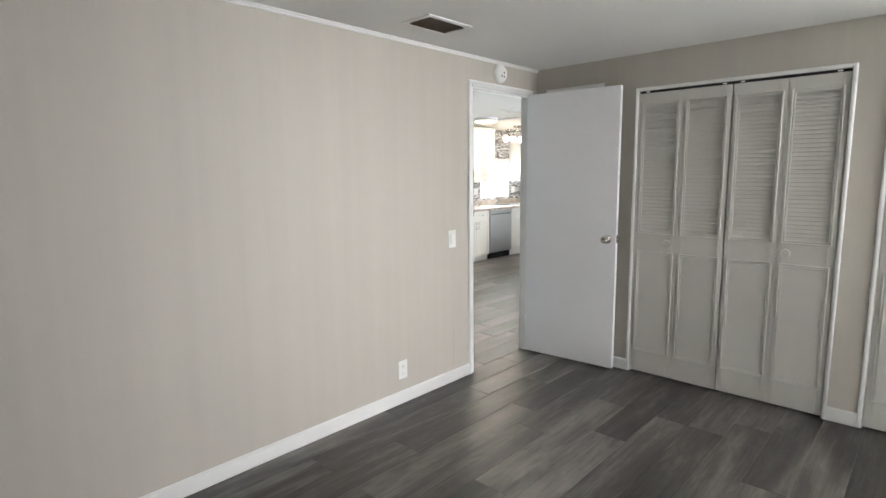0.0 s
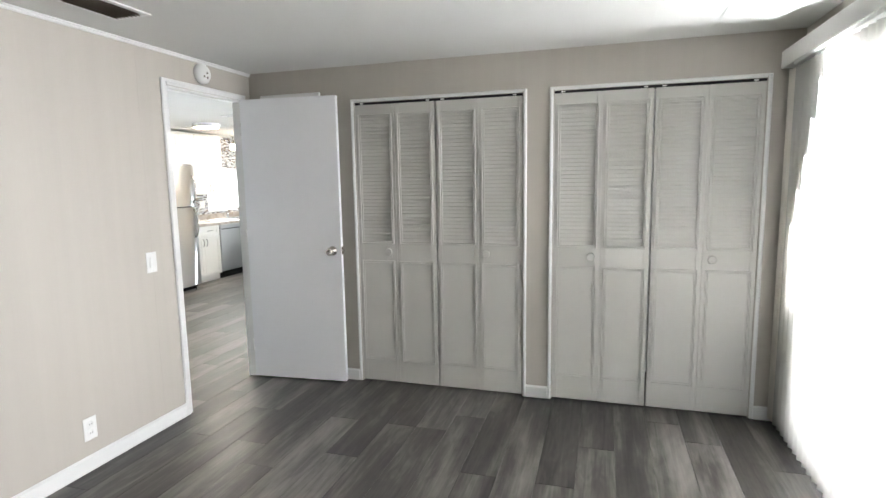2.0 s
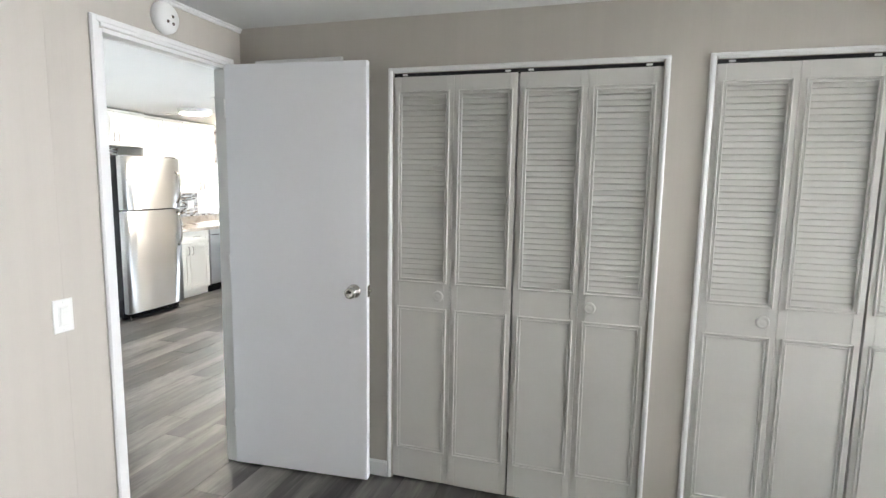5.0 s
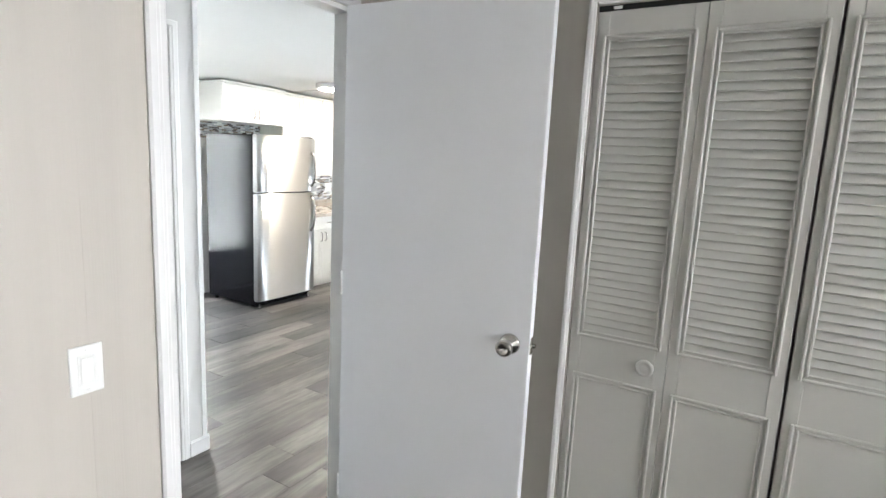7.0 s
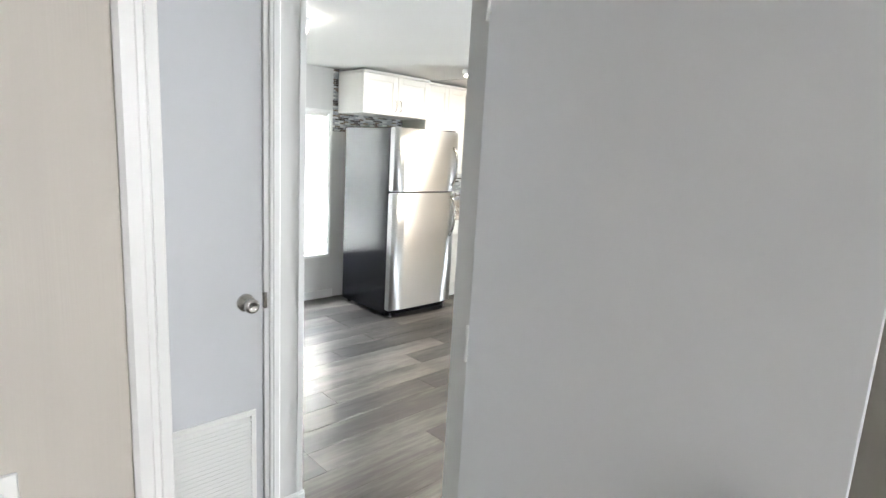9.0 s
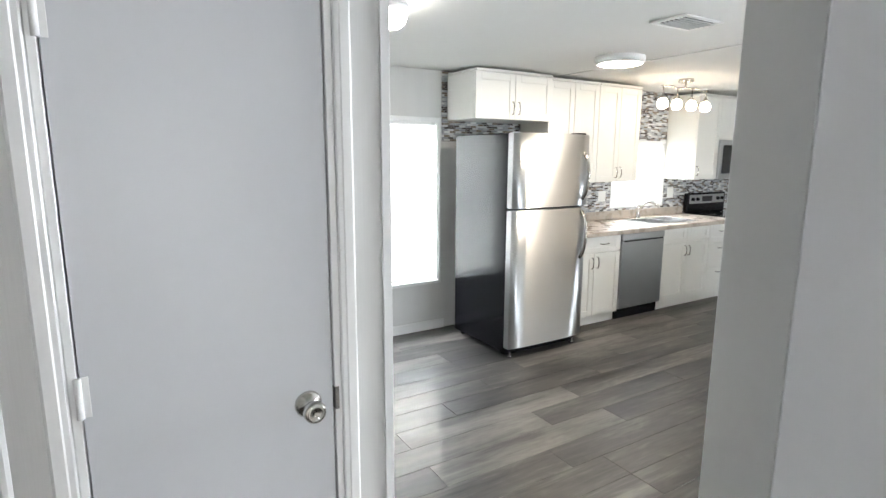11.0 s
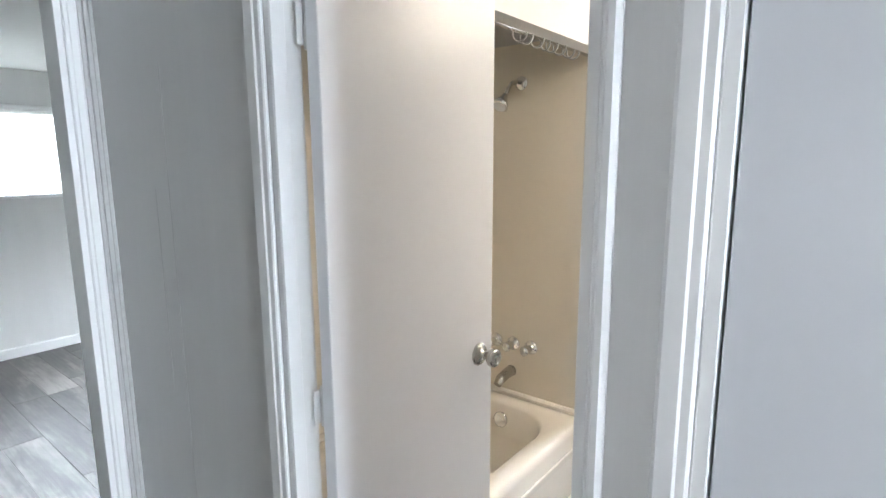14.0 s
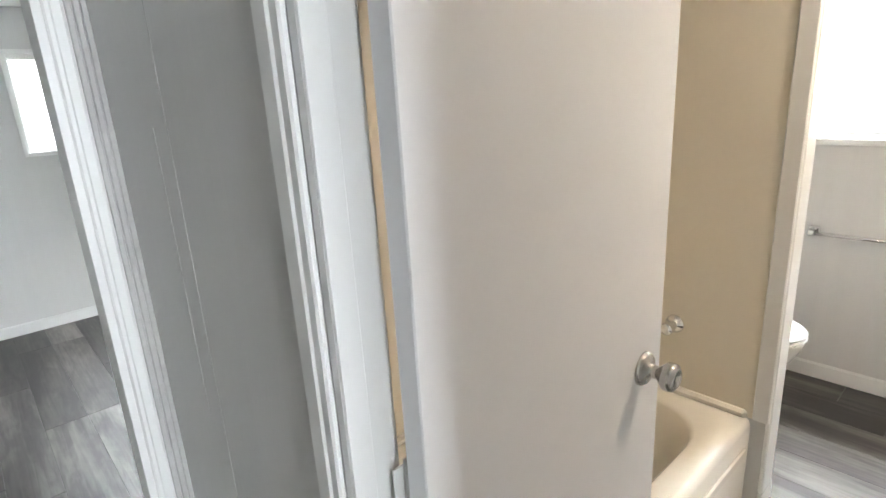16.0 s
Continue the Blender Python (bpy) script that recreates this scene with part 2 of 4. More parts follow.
VANE_EDGE = material("blind_vane_stacked", (0.74, 0.71, 0.65), 0.5, vary=0.04)
MINI = blind_material("mini_blind_slat", (0.9, 0.9, 0.88), 0.6)
GLASS = glass_material()
LED = glow_material("led_diffuser", (1.0, 0.89, 0.74), LAMPS["led"])
GLOBE = glow_material("frosted_globe", (1.0, 0.80, 0.58), LAMPS["globe"])
DOMEGLOW = glow_material("dome_glass", (1.0, 0.95, 0.88), LAMPS["dome"])


# ---- mesh helpers ----
def cbox(bm, lo, hi, c=0.0, m=None):
    """A box from lo to hi with chamfered edges of width c, turned by the matrix m."""
    (x0, y0, z0), (x1, y1, z1) = lo, hi
    m = m or Matrix.Identity(4)
    c = min(c, (x1 - x0) * 0.45, (y1 - y0) * 0.45, (z1 - z0) * 0.45)
    if c <= 0:
        v = [bm.verts.new(m @ Vector((x, y, z))) for z in (z0, z1) for y in (y0, y1) for x in (x0, x1)]
        for f in ((0, 2, 3, 1), (4, 5, 7, 6), (0, 1, 5, 4), (2, 6, 7, 3), (0, 4, 6, 2), (1, 3, 7, 5)):
            bm.faces.new([v[i] for i in f])
        return
    mid, half = Vector(((x0 + x1) / 2, (y0 + y1) / 2, (z0 + z1) / 2)), ((x1 - x0) / 2, (y1 - y0) / 2, (z1 - z0) / 2)
    vs = {}
    for sx in (-1, 1):
        for sy in (-1, 1):
            for sz in (-1, 1):
                s = (sx, sy, sz)
                for a in range(3):
                    p = Vector([s[i] * (half[i] if i == a else half[i] - c) for i in range(3)])
                    vs[s, a] = bm.verts.new(m @ (mid + p))

    def face(keys):
        pts = [vs[k] for k in keys]
        centre = sum((p.co for p in pts), Vector()) / len(pts)
        nrm = (pts[1].co - pts[0].co).cross(pts[2].co - pts[0].co)
        if nrm.dot(centre - m @ mid) < 0:
            pts.reverse()
        bm.faces.new(pts)

    for a in range(3):
        b, d = (a + 1) % 3, (a + 2) % 3
        for s in (-1, 1):
            ring = []
            for u, w in ((-1, -1), (1, -1), (1, 1), (-1, 1)):
                k = [0, 0, 0]
                k[a], k[b], k[d] = s, u, w
                ring.append((tuple(k), a))
            face(ring)
        for u in (-1, 1):
            for w in (-1, 1):
                k0, k1 = [0, 0, 0], [0, 0, 0]
                k0[a], k1[a] = -1, 1
                k0[b] = k1[b] = u
                k0[d] = k1[d] = w
                k0, k1 = tuple(k0), tuple(k1)
                face([(k0, b), (k1, b), (k1, d), (k0, d)])
    for sx in (-1, 1):
        for sy in (-1, 1):
            for sz in (-1, 1):
                face([((sx, sy, sz), a) for a in range(3)])


def lathe(bm, profile, m=None, seg=24, squash=(1, 1)):
    """Turns the profile (radius, height) about z; ends on the axis close it."""
    m = m or Matrix.Identity(4)
    rings = []
    for r, z in profile:
        if r < 1e-6:
            rings.append([bm.verts.new(m @ Vector((0, 0, z)))])
        else:
            rings.append([bm.verts.new(m @ Vector((r * squash[0] * math.cos(2 * math.pi * i / seg), r * squash[1] * math.sin(2 * math.pi * i / seg), z))) for i in range(seg)])
    for a, b in zip(rings, rings[1:]):
        for i in range(seg):
            j = (i + 1) % seg
            if len(a) == 1 and len(b) > 1:
                f = bm.faces.new((a[0], b[i], b[j]))
            elif len(b) == 1 and len(a) > 1:
                f = bm.faces.new((a[j], a[i], b[0]))
            elif len(a) > 1:
                f = bm.faces.new((a[i], a[j], b[j], b[i]))
            else:
                continue
            f.smooth = True


def tube(bm, pts, r, seg=10, m=None):
    """A round bar along the points."""
    m = m or Matrix.Identity(4)
    pts = [m @ Vector(p) for p in pts]
    rings = []
    for i, p in enumerate(pts):
        d = (pts[min(i + 1, len(pts) - 1)] - pts[max(i - 1, 0)]).normalized()
        q = d.to_track_quat("Z", "Y").to_matrix()
        rr = r[i] if isinstance(r, (list, tuple)) else r
        rings.append([bm.verts.new(p + q @ Vector((rr * math.cos(2 * math.pi * k / seg), rr * math.sin(2 * math.pi * k / seg), 0))) for k in range(seg)])
    for a, b in zip(rings, rings[1:]):
        for k in range(seg):
            f = bm.faces.new((a[k], a[(k + 1) % seg], b[(k + 1) % seg], b[k]))
            f.smooth = True
    bm.faces.new(list(reversed(rings[0])))
    bm.faces.new(rings[-1])


def mesh_of(name, bm, mat):
    bmesh.ops.recalc_face_normals(bm, faces=bm.faces)
    me = bpy.data.meshes.new(name)
    bm.to_mesh(me)
    bm.free()
    me.materials.append(mat)
    return me


def part(name, bm, mat, parent, label=""):
    """One mesh object under a thing or a part; bm is a bmesh, or a mesh to share."""
    me = bm if isinstance(bm, bpy.types.Mesh) else mesh_of(name, bm, mat)
    ob = new(name, me)
    ob.parent = parent
    return tagged(ob, label)


def solid(name, lo, hi, mat, parent=None, c=0.002, label="", m=None):
    bm = bmesh.new()
    cbox(bm, lo, hi, c, m)
    return part(name, bm, mat, parent, label)


def thing(name, label, category, at=(0, 0, 0), group="", kind="", turn=0):
    ob = new(name)
    ob.empty_display_size = 0.1
    ob.matrix_world = pose(*at, 0, 0, turn)
    return tagged(ob, label, category, group, kind)


def structure(name, boxes, mat, c=0.0, label=""):
    bm = bmesh.new()
    for lo, hi in boxes:
        cbox(bm, lo, hi, c)
    return tagged(part(name, bm, mat, None), label, kind="structure")


def wall(name, lo, hi, mat, holes=(), label=""):
    """A wall from lo to hi; holes (a0, a1, z0, z1) go through it along its longer side."""
    along = 0 if hi[0] - lo[0] > hi[1] - lo[1] else 1
    cuts = sorted({lo[along], hi[along], *[h[0] for h in holes], *[h[1] for h in holes]})
    ups = sorted({lo[2], hi[2], *[h[2] for h in holes], *[h[3] for h in holes]})
    boxes = []
    for a0, a1 in zip(cuts, cuts[1:]):
        run = None
        for z0, z1 in zip(ups, ups[1:]):
            am, zm = (a0 + a1) / 2, (z0 + z1) / 2
            if any(h[0] < am < h[1] and h[2] < zm < h[3] for h in holes):
                run = None
                continue
            l, h = list(lo), list(hi)
            l[along], h[along], l[2], h[2] = a0, a1, z0, z1
            if run is not None:
                boxes[run][1][2] = z1
            else:
                boxes.append([l, h])
                run = len(boxes) - 1
    return structure(name, boxes, mat, label=label)

# ---- the large structure ----
H = 2.2
WX, NY, EX = -2.384, 3.585, 1.09          # bedroom: west, closet and east wall faces
HX, OX = -3.375, -6.1                     # hall's west wall face, outer west wall face
structure("ground", [((-60, -60, -0.6), (60, 60, -0.5))], EXTERIOR)
floor = structure("floor", [((OX, -2.1, -0.12), (EX, 10.3, -0.007))], SUBFLOOR)
structure("ceiling_bedroom", [((-2.48, -1.4, H), (1.2, 4.3, H + 0.1))] + [((x - 0.006, -1.3, H - 0.0012), (x + 0.007, NY, H + 0.01)) for x in (-0.02, 0.29, 0.61)], CEIL)
structure("ceiling_hall_kitchen", [((-6.2, -2.2, H), (-2.48, 10.4, H + 0.1)), ((-2.48, 4.3, H), (1.2, 10.4, H + 0.1)), ((OX, 6.37, H - 0.006), (EX, 6.43, H + 0.01))], CEIL)
DOOR_1, DOOR_BATH, DOOR_STORE, DOOR_2 = (2.800, 3.482), (2.108, 2.756), (2.888, 3.435), (-3.296, -2.56)
TOP = 2.0
wall("wall_bedroom_west", (-2.415, -1.3, 0), (WX, NY, H), WALL, [(*DOOR_1, 0, TOP)])
wall("wall_hall_east", (-2.445, -2.1, 0), (-2.415, 4.25, H), WALL_HALL, [(*DOOR_1, 0, TOP)])
CLOSETS = ((-1.562, -0.418), (-0.227, 0.918))
wall("wall_closet", (WX, NY, 0), (EX, NY + 0.075, H), WALL, [(*c, 0, 1.955) for c in CLOSETS])
wall("wall_closet_back", (-2.415, 4.25, 0), (EX, 4.3, H), WALL_HALL)
structure("wall_closet_divider", [((-0.36, NY + 0.075, 0), (-0.29, 4.25, H)), ((-2.38, NY + 0.0755, 0), (-1.8, 4.25, H))], WALL)
SLIDER = (1.5, 3.33)
wall("wall_east", (EX, -1.3, 0), (1.2, 10.3, H), WALL, [(*SLIDER, 0.03, 1.99), (6.2, 8.4, 0.6, 1.95)])
wall("wall_bedroom_south", (-2.415, -1.4, 0), (1.2, -1.3, H), WALL)
wall("wall_hall_west", (-3.44, 1.2, 0), (HX, 3.575, H), WALL_HALL, [(*DOOR_BATH, 0, TOP), (*DOOR_STORE, 0, TOP)])
wall("wall_hall_south", (-3.375, 1.2, 0), (-2.445, 1.3, H), WALL_HALL, [(*DOOR_2, 0, TOP)])
wall("wall_bath_south", (OX, 1.2, 0), (-3.44, 1.3, H), WALL_HALL)
structure("wall_store_sides", [((-4.1, 2.80, 0), (-3.44, 2.85, H)), ((-4.15, 2.80, 0), (-4.1, 3.47, H))], WALL_HALL)
wall("wall_kitchen_south", (OX, 3.47, 0), (-3.44, 3.575, H), WALL_HALL)
KWIN, SWIN, BWIN, B2WIN = (4.79, 5.345, 0.435, 1.80), (7.48, 8.30, 0.99, 1.66), (1.85, 2.75, 1.185, 1.92), (-4.6, -3.52, 1.255, 1.915)
# opening of the added side window, out of view
B3WIN = (-1.5, -0.3, 0.9, 1.9)
wall("wall_west", (-6.2, -2.1, 0), (OX, 10.3, H), WALL_HALL, [KWIN, SWIN, BWIN, B3WIN])
wall("wall_bedroom_rear", (-6.2, -2.2, 0), (-2.43, -2.1, H), WALL_HALL, [B2WIN])
LWIN = (-3.5, -1.5, 0.5, 1.95)
wall("wall_north", (-6.2, 10.3, 0), (1.2, 10.4, H), WALL_HALL, [LWIN])
structure("wall_tub_partition", [((-5.03, 1.3, 0), (-4.93, 2.14, H))], WALL_HALL)
structure("wall_tub_header", [((-4.93, 2.07, 1.93), (-3.44, 2.14, H))], TRIM)
structure("wall_shower_surround", [((-4.93, 1.3, 0.36), (-4.922, 2.115, 2.02)), ((-4.922, 1.3, 0.36), (-3.448, 1.308, 2.02)), ((-3.448, 1.3, 0.36), (-3.44, 2.09, 2.02))], SURROUND)


# ---- trim ----
def baseboard(boxes):
    bm = bmesh.new()
    for (x0, y0), (x1, y1) in boxes:
        cbox(bm, (x0, y0, 0), (x1, y1, 0.075), 0.003)
        if x1 - x0 > y1 - y0:
            cbox(bm, (x0, y0 + 0.003, 0.075), (x1, y1 - 0.003, 0.083), 0.003)
        else:
            cbox(bm, (x0 + 0.003, y0, 0.075), (x1 - 0.003, y1, 0.083), 0.003)
    return tagged(part("baseboard", bm, TRIM, None), "white painted wooden baseboard along the wall", kind="structure")


B = 0.014
baseboard([((WX, -1.3), (WX + B, 2.758))])
baseboard([((-1.76, NY - B), (-1.587, NY)), ((-0.393, NY - B), (-0.252, NY)), ((0.943, NY - B), (EX, NY))])
baseboard([((EX - B, 3.42), (EX, NY - B))])
baseboard([((HX, 3.482), (HX + B, 3.575 + B)), ((-4.6, 3.575), (HX, 3.575 + B))])
baseboard([((OX, 3.575), (OX + B, 5.40))])
baseboard([((-5.9, -2.1), (-2.6, -2.1 + B))])
baseboard([((OX, 1.3), (OX + B, 3.47))])
baseboard([((HX, 1.3), (HX + B, 2.05)), ((HX, 2.787), (HX + B, 2.841))])
baseboard([((-5.03, 2.14), (-4.93, 2.14 + B)), ((-5.044, 1.9), (-5.03, 2.14 + B))])
bm = bmesh.new()
cbox(bm, (WX, -1.3, H - 0.022), (WX + 0.012, NY, H), 0.003)
cbox(bm, (WX, -1.3, H - 0.010), (WX + 0.020, NY, H - 0.001), 0.003)
tagged(part("trim_ceiling_strip", bm, TRIM, None), "thin white ceiling strip on the wall", kind="structure")
bm = bmesh.new()
for y, z0, z1 in ((1.585, 0.9, 1.45), (1.66, 0.6, 1.75)):
    cbox(bm, (HX - 0.002, y, z0), (HX + 0.0006, y + 0.0014, z1), 0.0)
tagged(part("trim_panel_seams", bm, SEAM_AND_SHADE, None), "faint vertical seams of the wall panels", kind="structure")
bm = bmesh.new()
for y in (0.15, 1.37, 2.60):
    cbox(bm, (WX - 0.002, y, 0.083), (WX + 0.0005, y + 0.002, H - 0.022), 0.0)
tagged(part("trim_panel_seams_bedroom", bm, WALL, None), "faint vertical seams of the wall panels", kind="structure")
bm = bmesh.new()
cbox(bm, (HX - 0.02, 3.575, 0.083), (HX + 0.004, 3.581, H), 0.002)
cbox(bm, (HX, 3.555, 0.083), (HX + 0.005, 3.581, H), 0.002)
tagged(part("trim_wall_corner", bm, TRIM, None), "white corner strip at the wall's end", kind="structure")
bm = bmesh.new()
cbox(bm, (-5.022, 2.14, 0.083), (-4.925, 2.156, H), 0.004)
cbox(bm, (-4.935, 2.10, 0.36), (-4.915, 2.152, 1.93), 0.004)
tagged(part("trim_tub_edge", bm, TRIM, None), "white edge strip beside the tub", kind="structure")


def casing(name, axis, face, out, a0, a1, top, width=0.046, depth=0.014, first=0.0):
    """A door's casing on a wall face: two legs and a head, each flat with a raised outer bead. axis: the wall's run; out: +1 or -1, the way it faces."""
    bm = bmesh.new()

    def piece(u0, u1, z0, z1, d0, d1, c):
        lo, hi = sorted((face + out * d0, face + out * d1))
        if axis == "y":
            cbox(bm, (lo, u0, z0), (hi, u1, z1), c)
        else:
            cbox(bm, (u0, lo, z0), (u1, hi, z1), c)

    for u, s in ((a0, -1), (a1, 1)):
        w = first if first and s < 0 else width
        piece(*sorted((u + s * 0.004, u + s * w)), 0, top + width, 0, depth * 0.78, 0.003)
        piece(*sorted((u + s * w * 0.36, u + s * (w - 0.003))), 0, top + width - 0.002, depth * 0.5, depth, 0.004)
    w = width
    piece(a0, a1, top + 0.004, top + w, 0, depth * 0.78, 0.003)
    piece(a0 - w * 0.5, a1 + w * 0.5, top + w * 0.42, top + w - 0.002, depth * 0.5, depth * 1.02, 0.0055)
    return tagged(part(name, bm, TRIM, None), "white painted door casing on the wall", kind="structure")


def jamb(axis, f0, f1, a0, a1, top, t=0.014):
    """The lining of an opening."""
    bm = bmesh.new()

    def piece(u0, u1, z0, z1, d0, d1, c=0.0015):
        if axis == "y":
            cbox(bm, (d0, u0, z0), (d1, u1, z1), c)
        else:
            cbox(bm, (u0, d0, z0), (u1, d1, z1), c)

    e = 0.0025
    piece(a0 - e, a0 + t, 0, top, f0 - e, f1 + e)
    piece(a1 - t, a1 + e, 0, top, f0 - e, f1 + e)
    piece(a0 + t, a1 - t, top - t, top + e, f0 - e, f1 + e)
    return tagged(part("trim_door_jamb", bm, TRIM, None), "white painted door jamb", kind="structure")


casing("trim_casing_bedroom", "y", WX, 1, *DOOR_1, TOP, 0.041)
casing("trim_casing_bedroom_hall", "y", -2.445, -1, *DOOR_1, TOP)
jamb("y", -2.445, WX, *DOOR_1, TOP)
casing("trim_casing_bath", "y", HX, 1, *DOOR_BATH, TOP, 0.028, first=0.058)
jamb("y", -3.44, HX, *DOOR_BATH, TOP)
casing("trim_casing_store", "y", HX, 1, *DOOR_STORE, TOP, 0.046)
jamb("y", -3.44, HX, *DOOR_STORE, TOP)
casing("trim_casing_rear", "x", 1.3, 1, *DOOR_2, TOP, 0.038)
# grooved strip; its darker grey stands in for the shade beside the casing
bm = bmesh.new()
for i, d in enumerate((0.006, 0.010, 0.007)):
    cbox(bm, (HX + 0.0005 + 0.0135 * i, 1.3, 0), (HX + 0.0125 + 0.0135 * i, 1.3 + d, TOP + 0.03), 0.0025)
tagged(part("trim_casing_fillet", bm, SEAM_AND_SHADE, None), "grooved filler strip beside the door casing, shade painted in as grey", kind="structure")
# raised strip on the bathroom jamb's face
structure("trim_jamb_stop", [((-3.404, DOOR_BATH[0] + 0.014, 0), (HX + 0.002, DOOR_BATH[0] + 0.0175, TOP - 0.016))], TRIM, 0.001)
jamb("x", 1.2, 1.3, *DOOR_2, TOP)
for c in CLOSETS:
    casing("trim_casing_closet", "x", NY, -1, *c, 1.952, 0.026, 0.013)
    structure("trim_bifold_track", [((c[0], NY + 0.006, 1.940), (c[1], NY + 0.05, 1.9545))], DARK)


# ---- doors ----
def knob(parent, at, out, mat=NICKEL, rosette=0.033, ball=0.027, label="brushed nickel door knob"):
    """A round door knob on a rosette; out: the turn of the z axis, a matrix."""
    m = Matrix.Translation(at) @ out
    bm = bmesh.new()
    lathe(bm, [(0, 0), (rosette, 0), (rosette, 0.004), (rosette * 0.85, 0.010), (rosette * 0.42, 0.013), (rosette * 0.36, 0.030), (ball * 0.7, 0.036),
               (ball * 0.96, 0.044), (ball, 0.052), (ball * 0.93, 0.060), (ball * 0.62, 0.065), (ball * 0.55, 0.0635), (ball * 0.25, 0.0635), (ball * 0.22, 0.060), (0, 0.060)], m, 32)
    return part("door_knob", bm, mat, parent, label)


FACE_MY, FACE_PY, FACE_PX = pose(0, 0, 0, 90, 0, 0), pose(0, 0, 0, -90, 0, 0), pose(0, 0, 0, 0, 90, 0)


def hinge(parent, at, turn=0.0, spread=0.028, size=0.085):
    bm = bmesh.new()
    m = Matrix.Translation(at) @ pose(0, 0, 0, 0, 0, turn)
    tube(bm, [(0, 0, -size / 2), (0, 0, size / 2)], 0.0055, 10, m)
    cbox(bm, (-0.0012, 0.0, -size / 2), (0.0012, spread, size / 2), 0.0004, m)
    cbox(bm, (0.0, -0.0012, -size / 2), (spread, 0.0012, size / 2), 0.0004, m)
    for z in (-0.028, 0.028):
        lathe(bm, [(0, 0.0035), (0.003, 0.003), (0.0035, 0.0012), (0.0035, -0.001)], m @ Matrix.Translation((spread * 0.6, 0, z)) @ pose(0, 0, 0, 90, 0, 0), 8)
    return part("hinge", bm, TRIM, parent, "white painted butt hinge")


def bath_hinge(parent, z, size=0.09):
    """A half-open butt hinge in the gap between leaf and jamb."""
    bm = bmesh.new()
    tube(bm, [(0.006, 0.025, z - size / 2), (0.006, 0.025, z + size / 2)], 0.0055, 10)
    cbox(bm, (0.0095, -0.014, z - size / 2), (0.0118, 0.024, z + size / 2), 0.0004)
    cbox(bm, (-0.014, 0.0285, z - size * 0.42), (0.004, 0.0315, z + size * 0.42), 0.0004)
    for y in (-0.006, 0.008):
        for dz in (-0.03, 0.0, 0.03):
            lathe(bm, [(0, 0.0085), (0.0028, 0.009), (0.0028, 0.0098)], Matrix.Translation((0.0, y, z + dz)) @ FACE_PX, 8)
    return part("hinge", bm, TRIM, parent, "white painted butt hinge")


# bedroom door, swung open towards the closet wall
door = thing("door_1", "white flat slab bedroom door standing open against the wall", "door", (-2.372, 3.446, 0), kind="structure", turn=4.2)
solid("door_leaf", (0.0, 0.0, 0.012), (0.716, 0.035, 2.002), DOOR, door, 0.002)
knob(door, (0.653, 0.0, 0.952), FACE_MY, label="satin nickel knob with a key slot")
knob(door, (0.653, 0.035, 0.952), FACE_PY)
solid("latch_plate", (0.7155, 0.006, 0.925), (0.7185, 0.029, 0.98), NICKEL, door, 0.001)
bm = bmesh.new()
tube(bm, [(0.7165, 0.018, 0.953), (0.730, 0.018, 0.953)], 0.0075, 12)
part("latch_bolt", bm, NICKEL, door)
for z in (0.25, 1.05, 1.80):
    hinge(door, (-0.003, 0.003, z), 0, 0.012)

# strike plates on the jamb that the door shuts against
for z, h in ((0.952, 0.03), (1.20, 0.012)):
    structure("trim_strike_plate", [((-2.424, DOOR_1[0] + 0.012, z - h), (-2.400, DOOR_1[0] + 0.0155, z + h))], BROWN, 0.001, "dark metal strike plate on the door jamb")

# bathroom door, opened into the bathroom
door = thing("door_2", "white flat slab bathroom door opened inwards", "door", (-3.437, 2.164, 0), kind="structure", turn=181.2)
solid("door_leaf", (-0.004, -0.020, 0.012), (0.606, 0.015, 1.985), DOOR, door, 0.002)
knob(door, (0.537, -0.020, 0.966), FACE_MY, label="polished nickel privacy knob")
for z in (0.30, 1.0, 1.775):
    bath_hinge(door, z)

# store closet door in the hall, shut
door = thing("door_3", "white flat closet door, shut, with a louvred vent below", "door", (HX, 2.902, 0), kind="structure")
solid("door_leaf", (-0.032, 0.003, 0.012), (-0.004, 0.516, 1.98), STORE_DIMMED, door, 0.002)
knob(door, (-0.004, 0.452, 0.915), FACE_PX, label="satin nickel knob")
bm = bmesh.new()
cbox(bm, (-0.02, 0.5185, 0.885), (0.003, 0.530, 0.945), 0.001)
part("strike_plate", bm, NICKEL, door)
for z in (0.30, 1.04, 1.755):
    bm = bmesh.new()
    tube(bm, [(0.004, -0.0005, z - 0.042), (0.004, -0.0005, z + 0.042)], 0.007, 10)
    cbox(bm, (-0.001, 0.0, z - 0.042), (0.0015, 0.018, z + 0.042), 0.0005)
    part("hinge", bm, TRIM, door)
bm = bmesh.new()
for lo, hi in (((0.035, 0.10), (0.485, 0.122)), ((0.035, 0.478), (0.485, 0.500)), ((0.035, 0.122), (0.055, 0.478)), ((0.465, 0.122), (0.485, 0.478))):
    cbox(bm, (-0.004, lo[0], lo[1]), (0.006, hi[0], hi[1]), 0.002)
grille = part("vent_grille", bm, PLASTIC, door, "white louvred vent grille")
bm = bmesh.new()
cbox(bm, (-0.012, -0.2045, -0.0012), (0.012, 0.2045, 0.0012), 0.0005, pose(0, 0, 0, 0, 40, 0))
slat = mesh_of("grille_slat", bm, PLASTIC)
for i in range(21):
    o = part("grille_slat", slat, PLASTIC, grille)
    o.location = (0.0, 0.26, 0.132 + i * 0.0168)

# ---- bifold closet doors ----
LEAF_W, LEAF_H, BIFOLD_GROUP = 0.2825, 1.926, "louvred bifold doors of the closets"
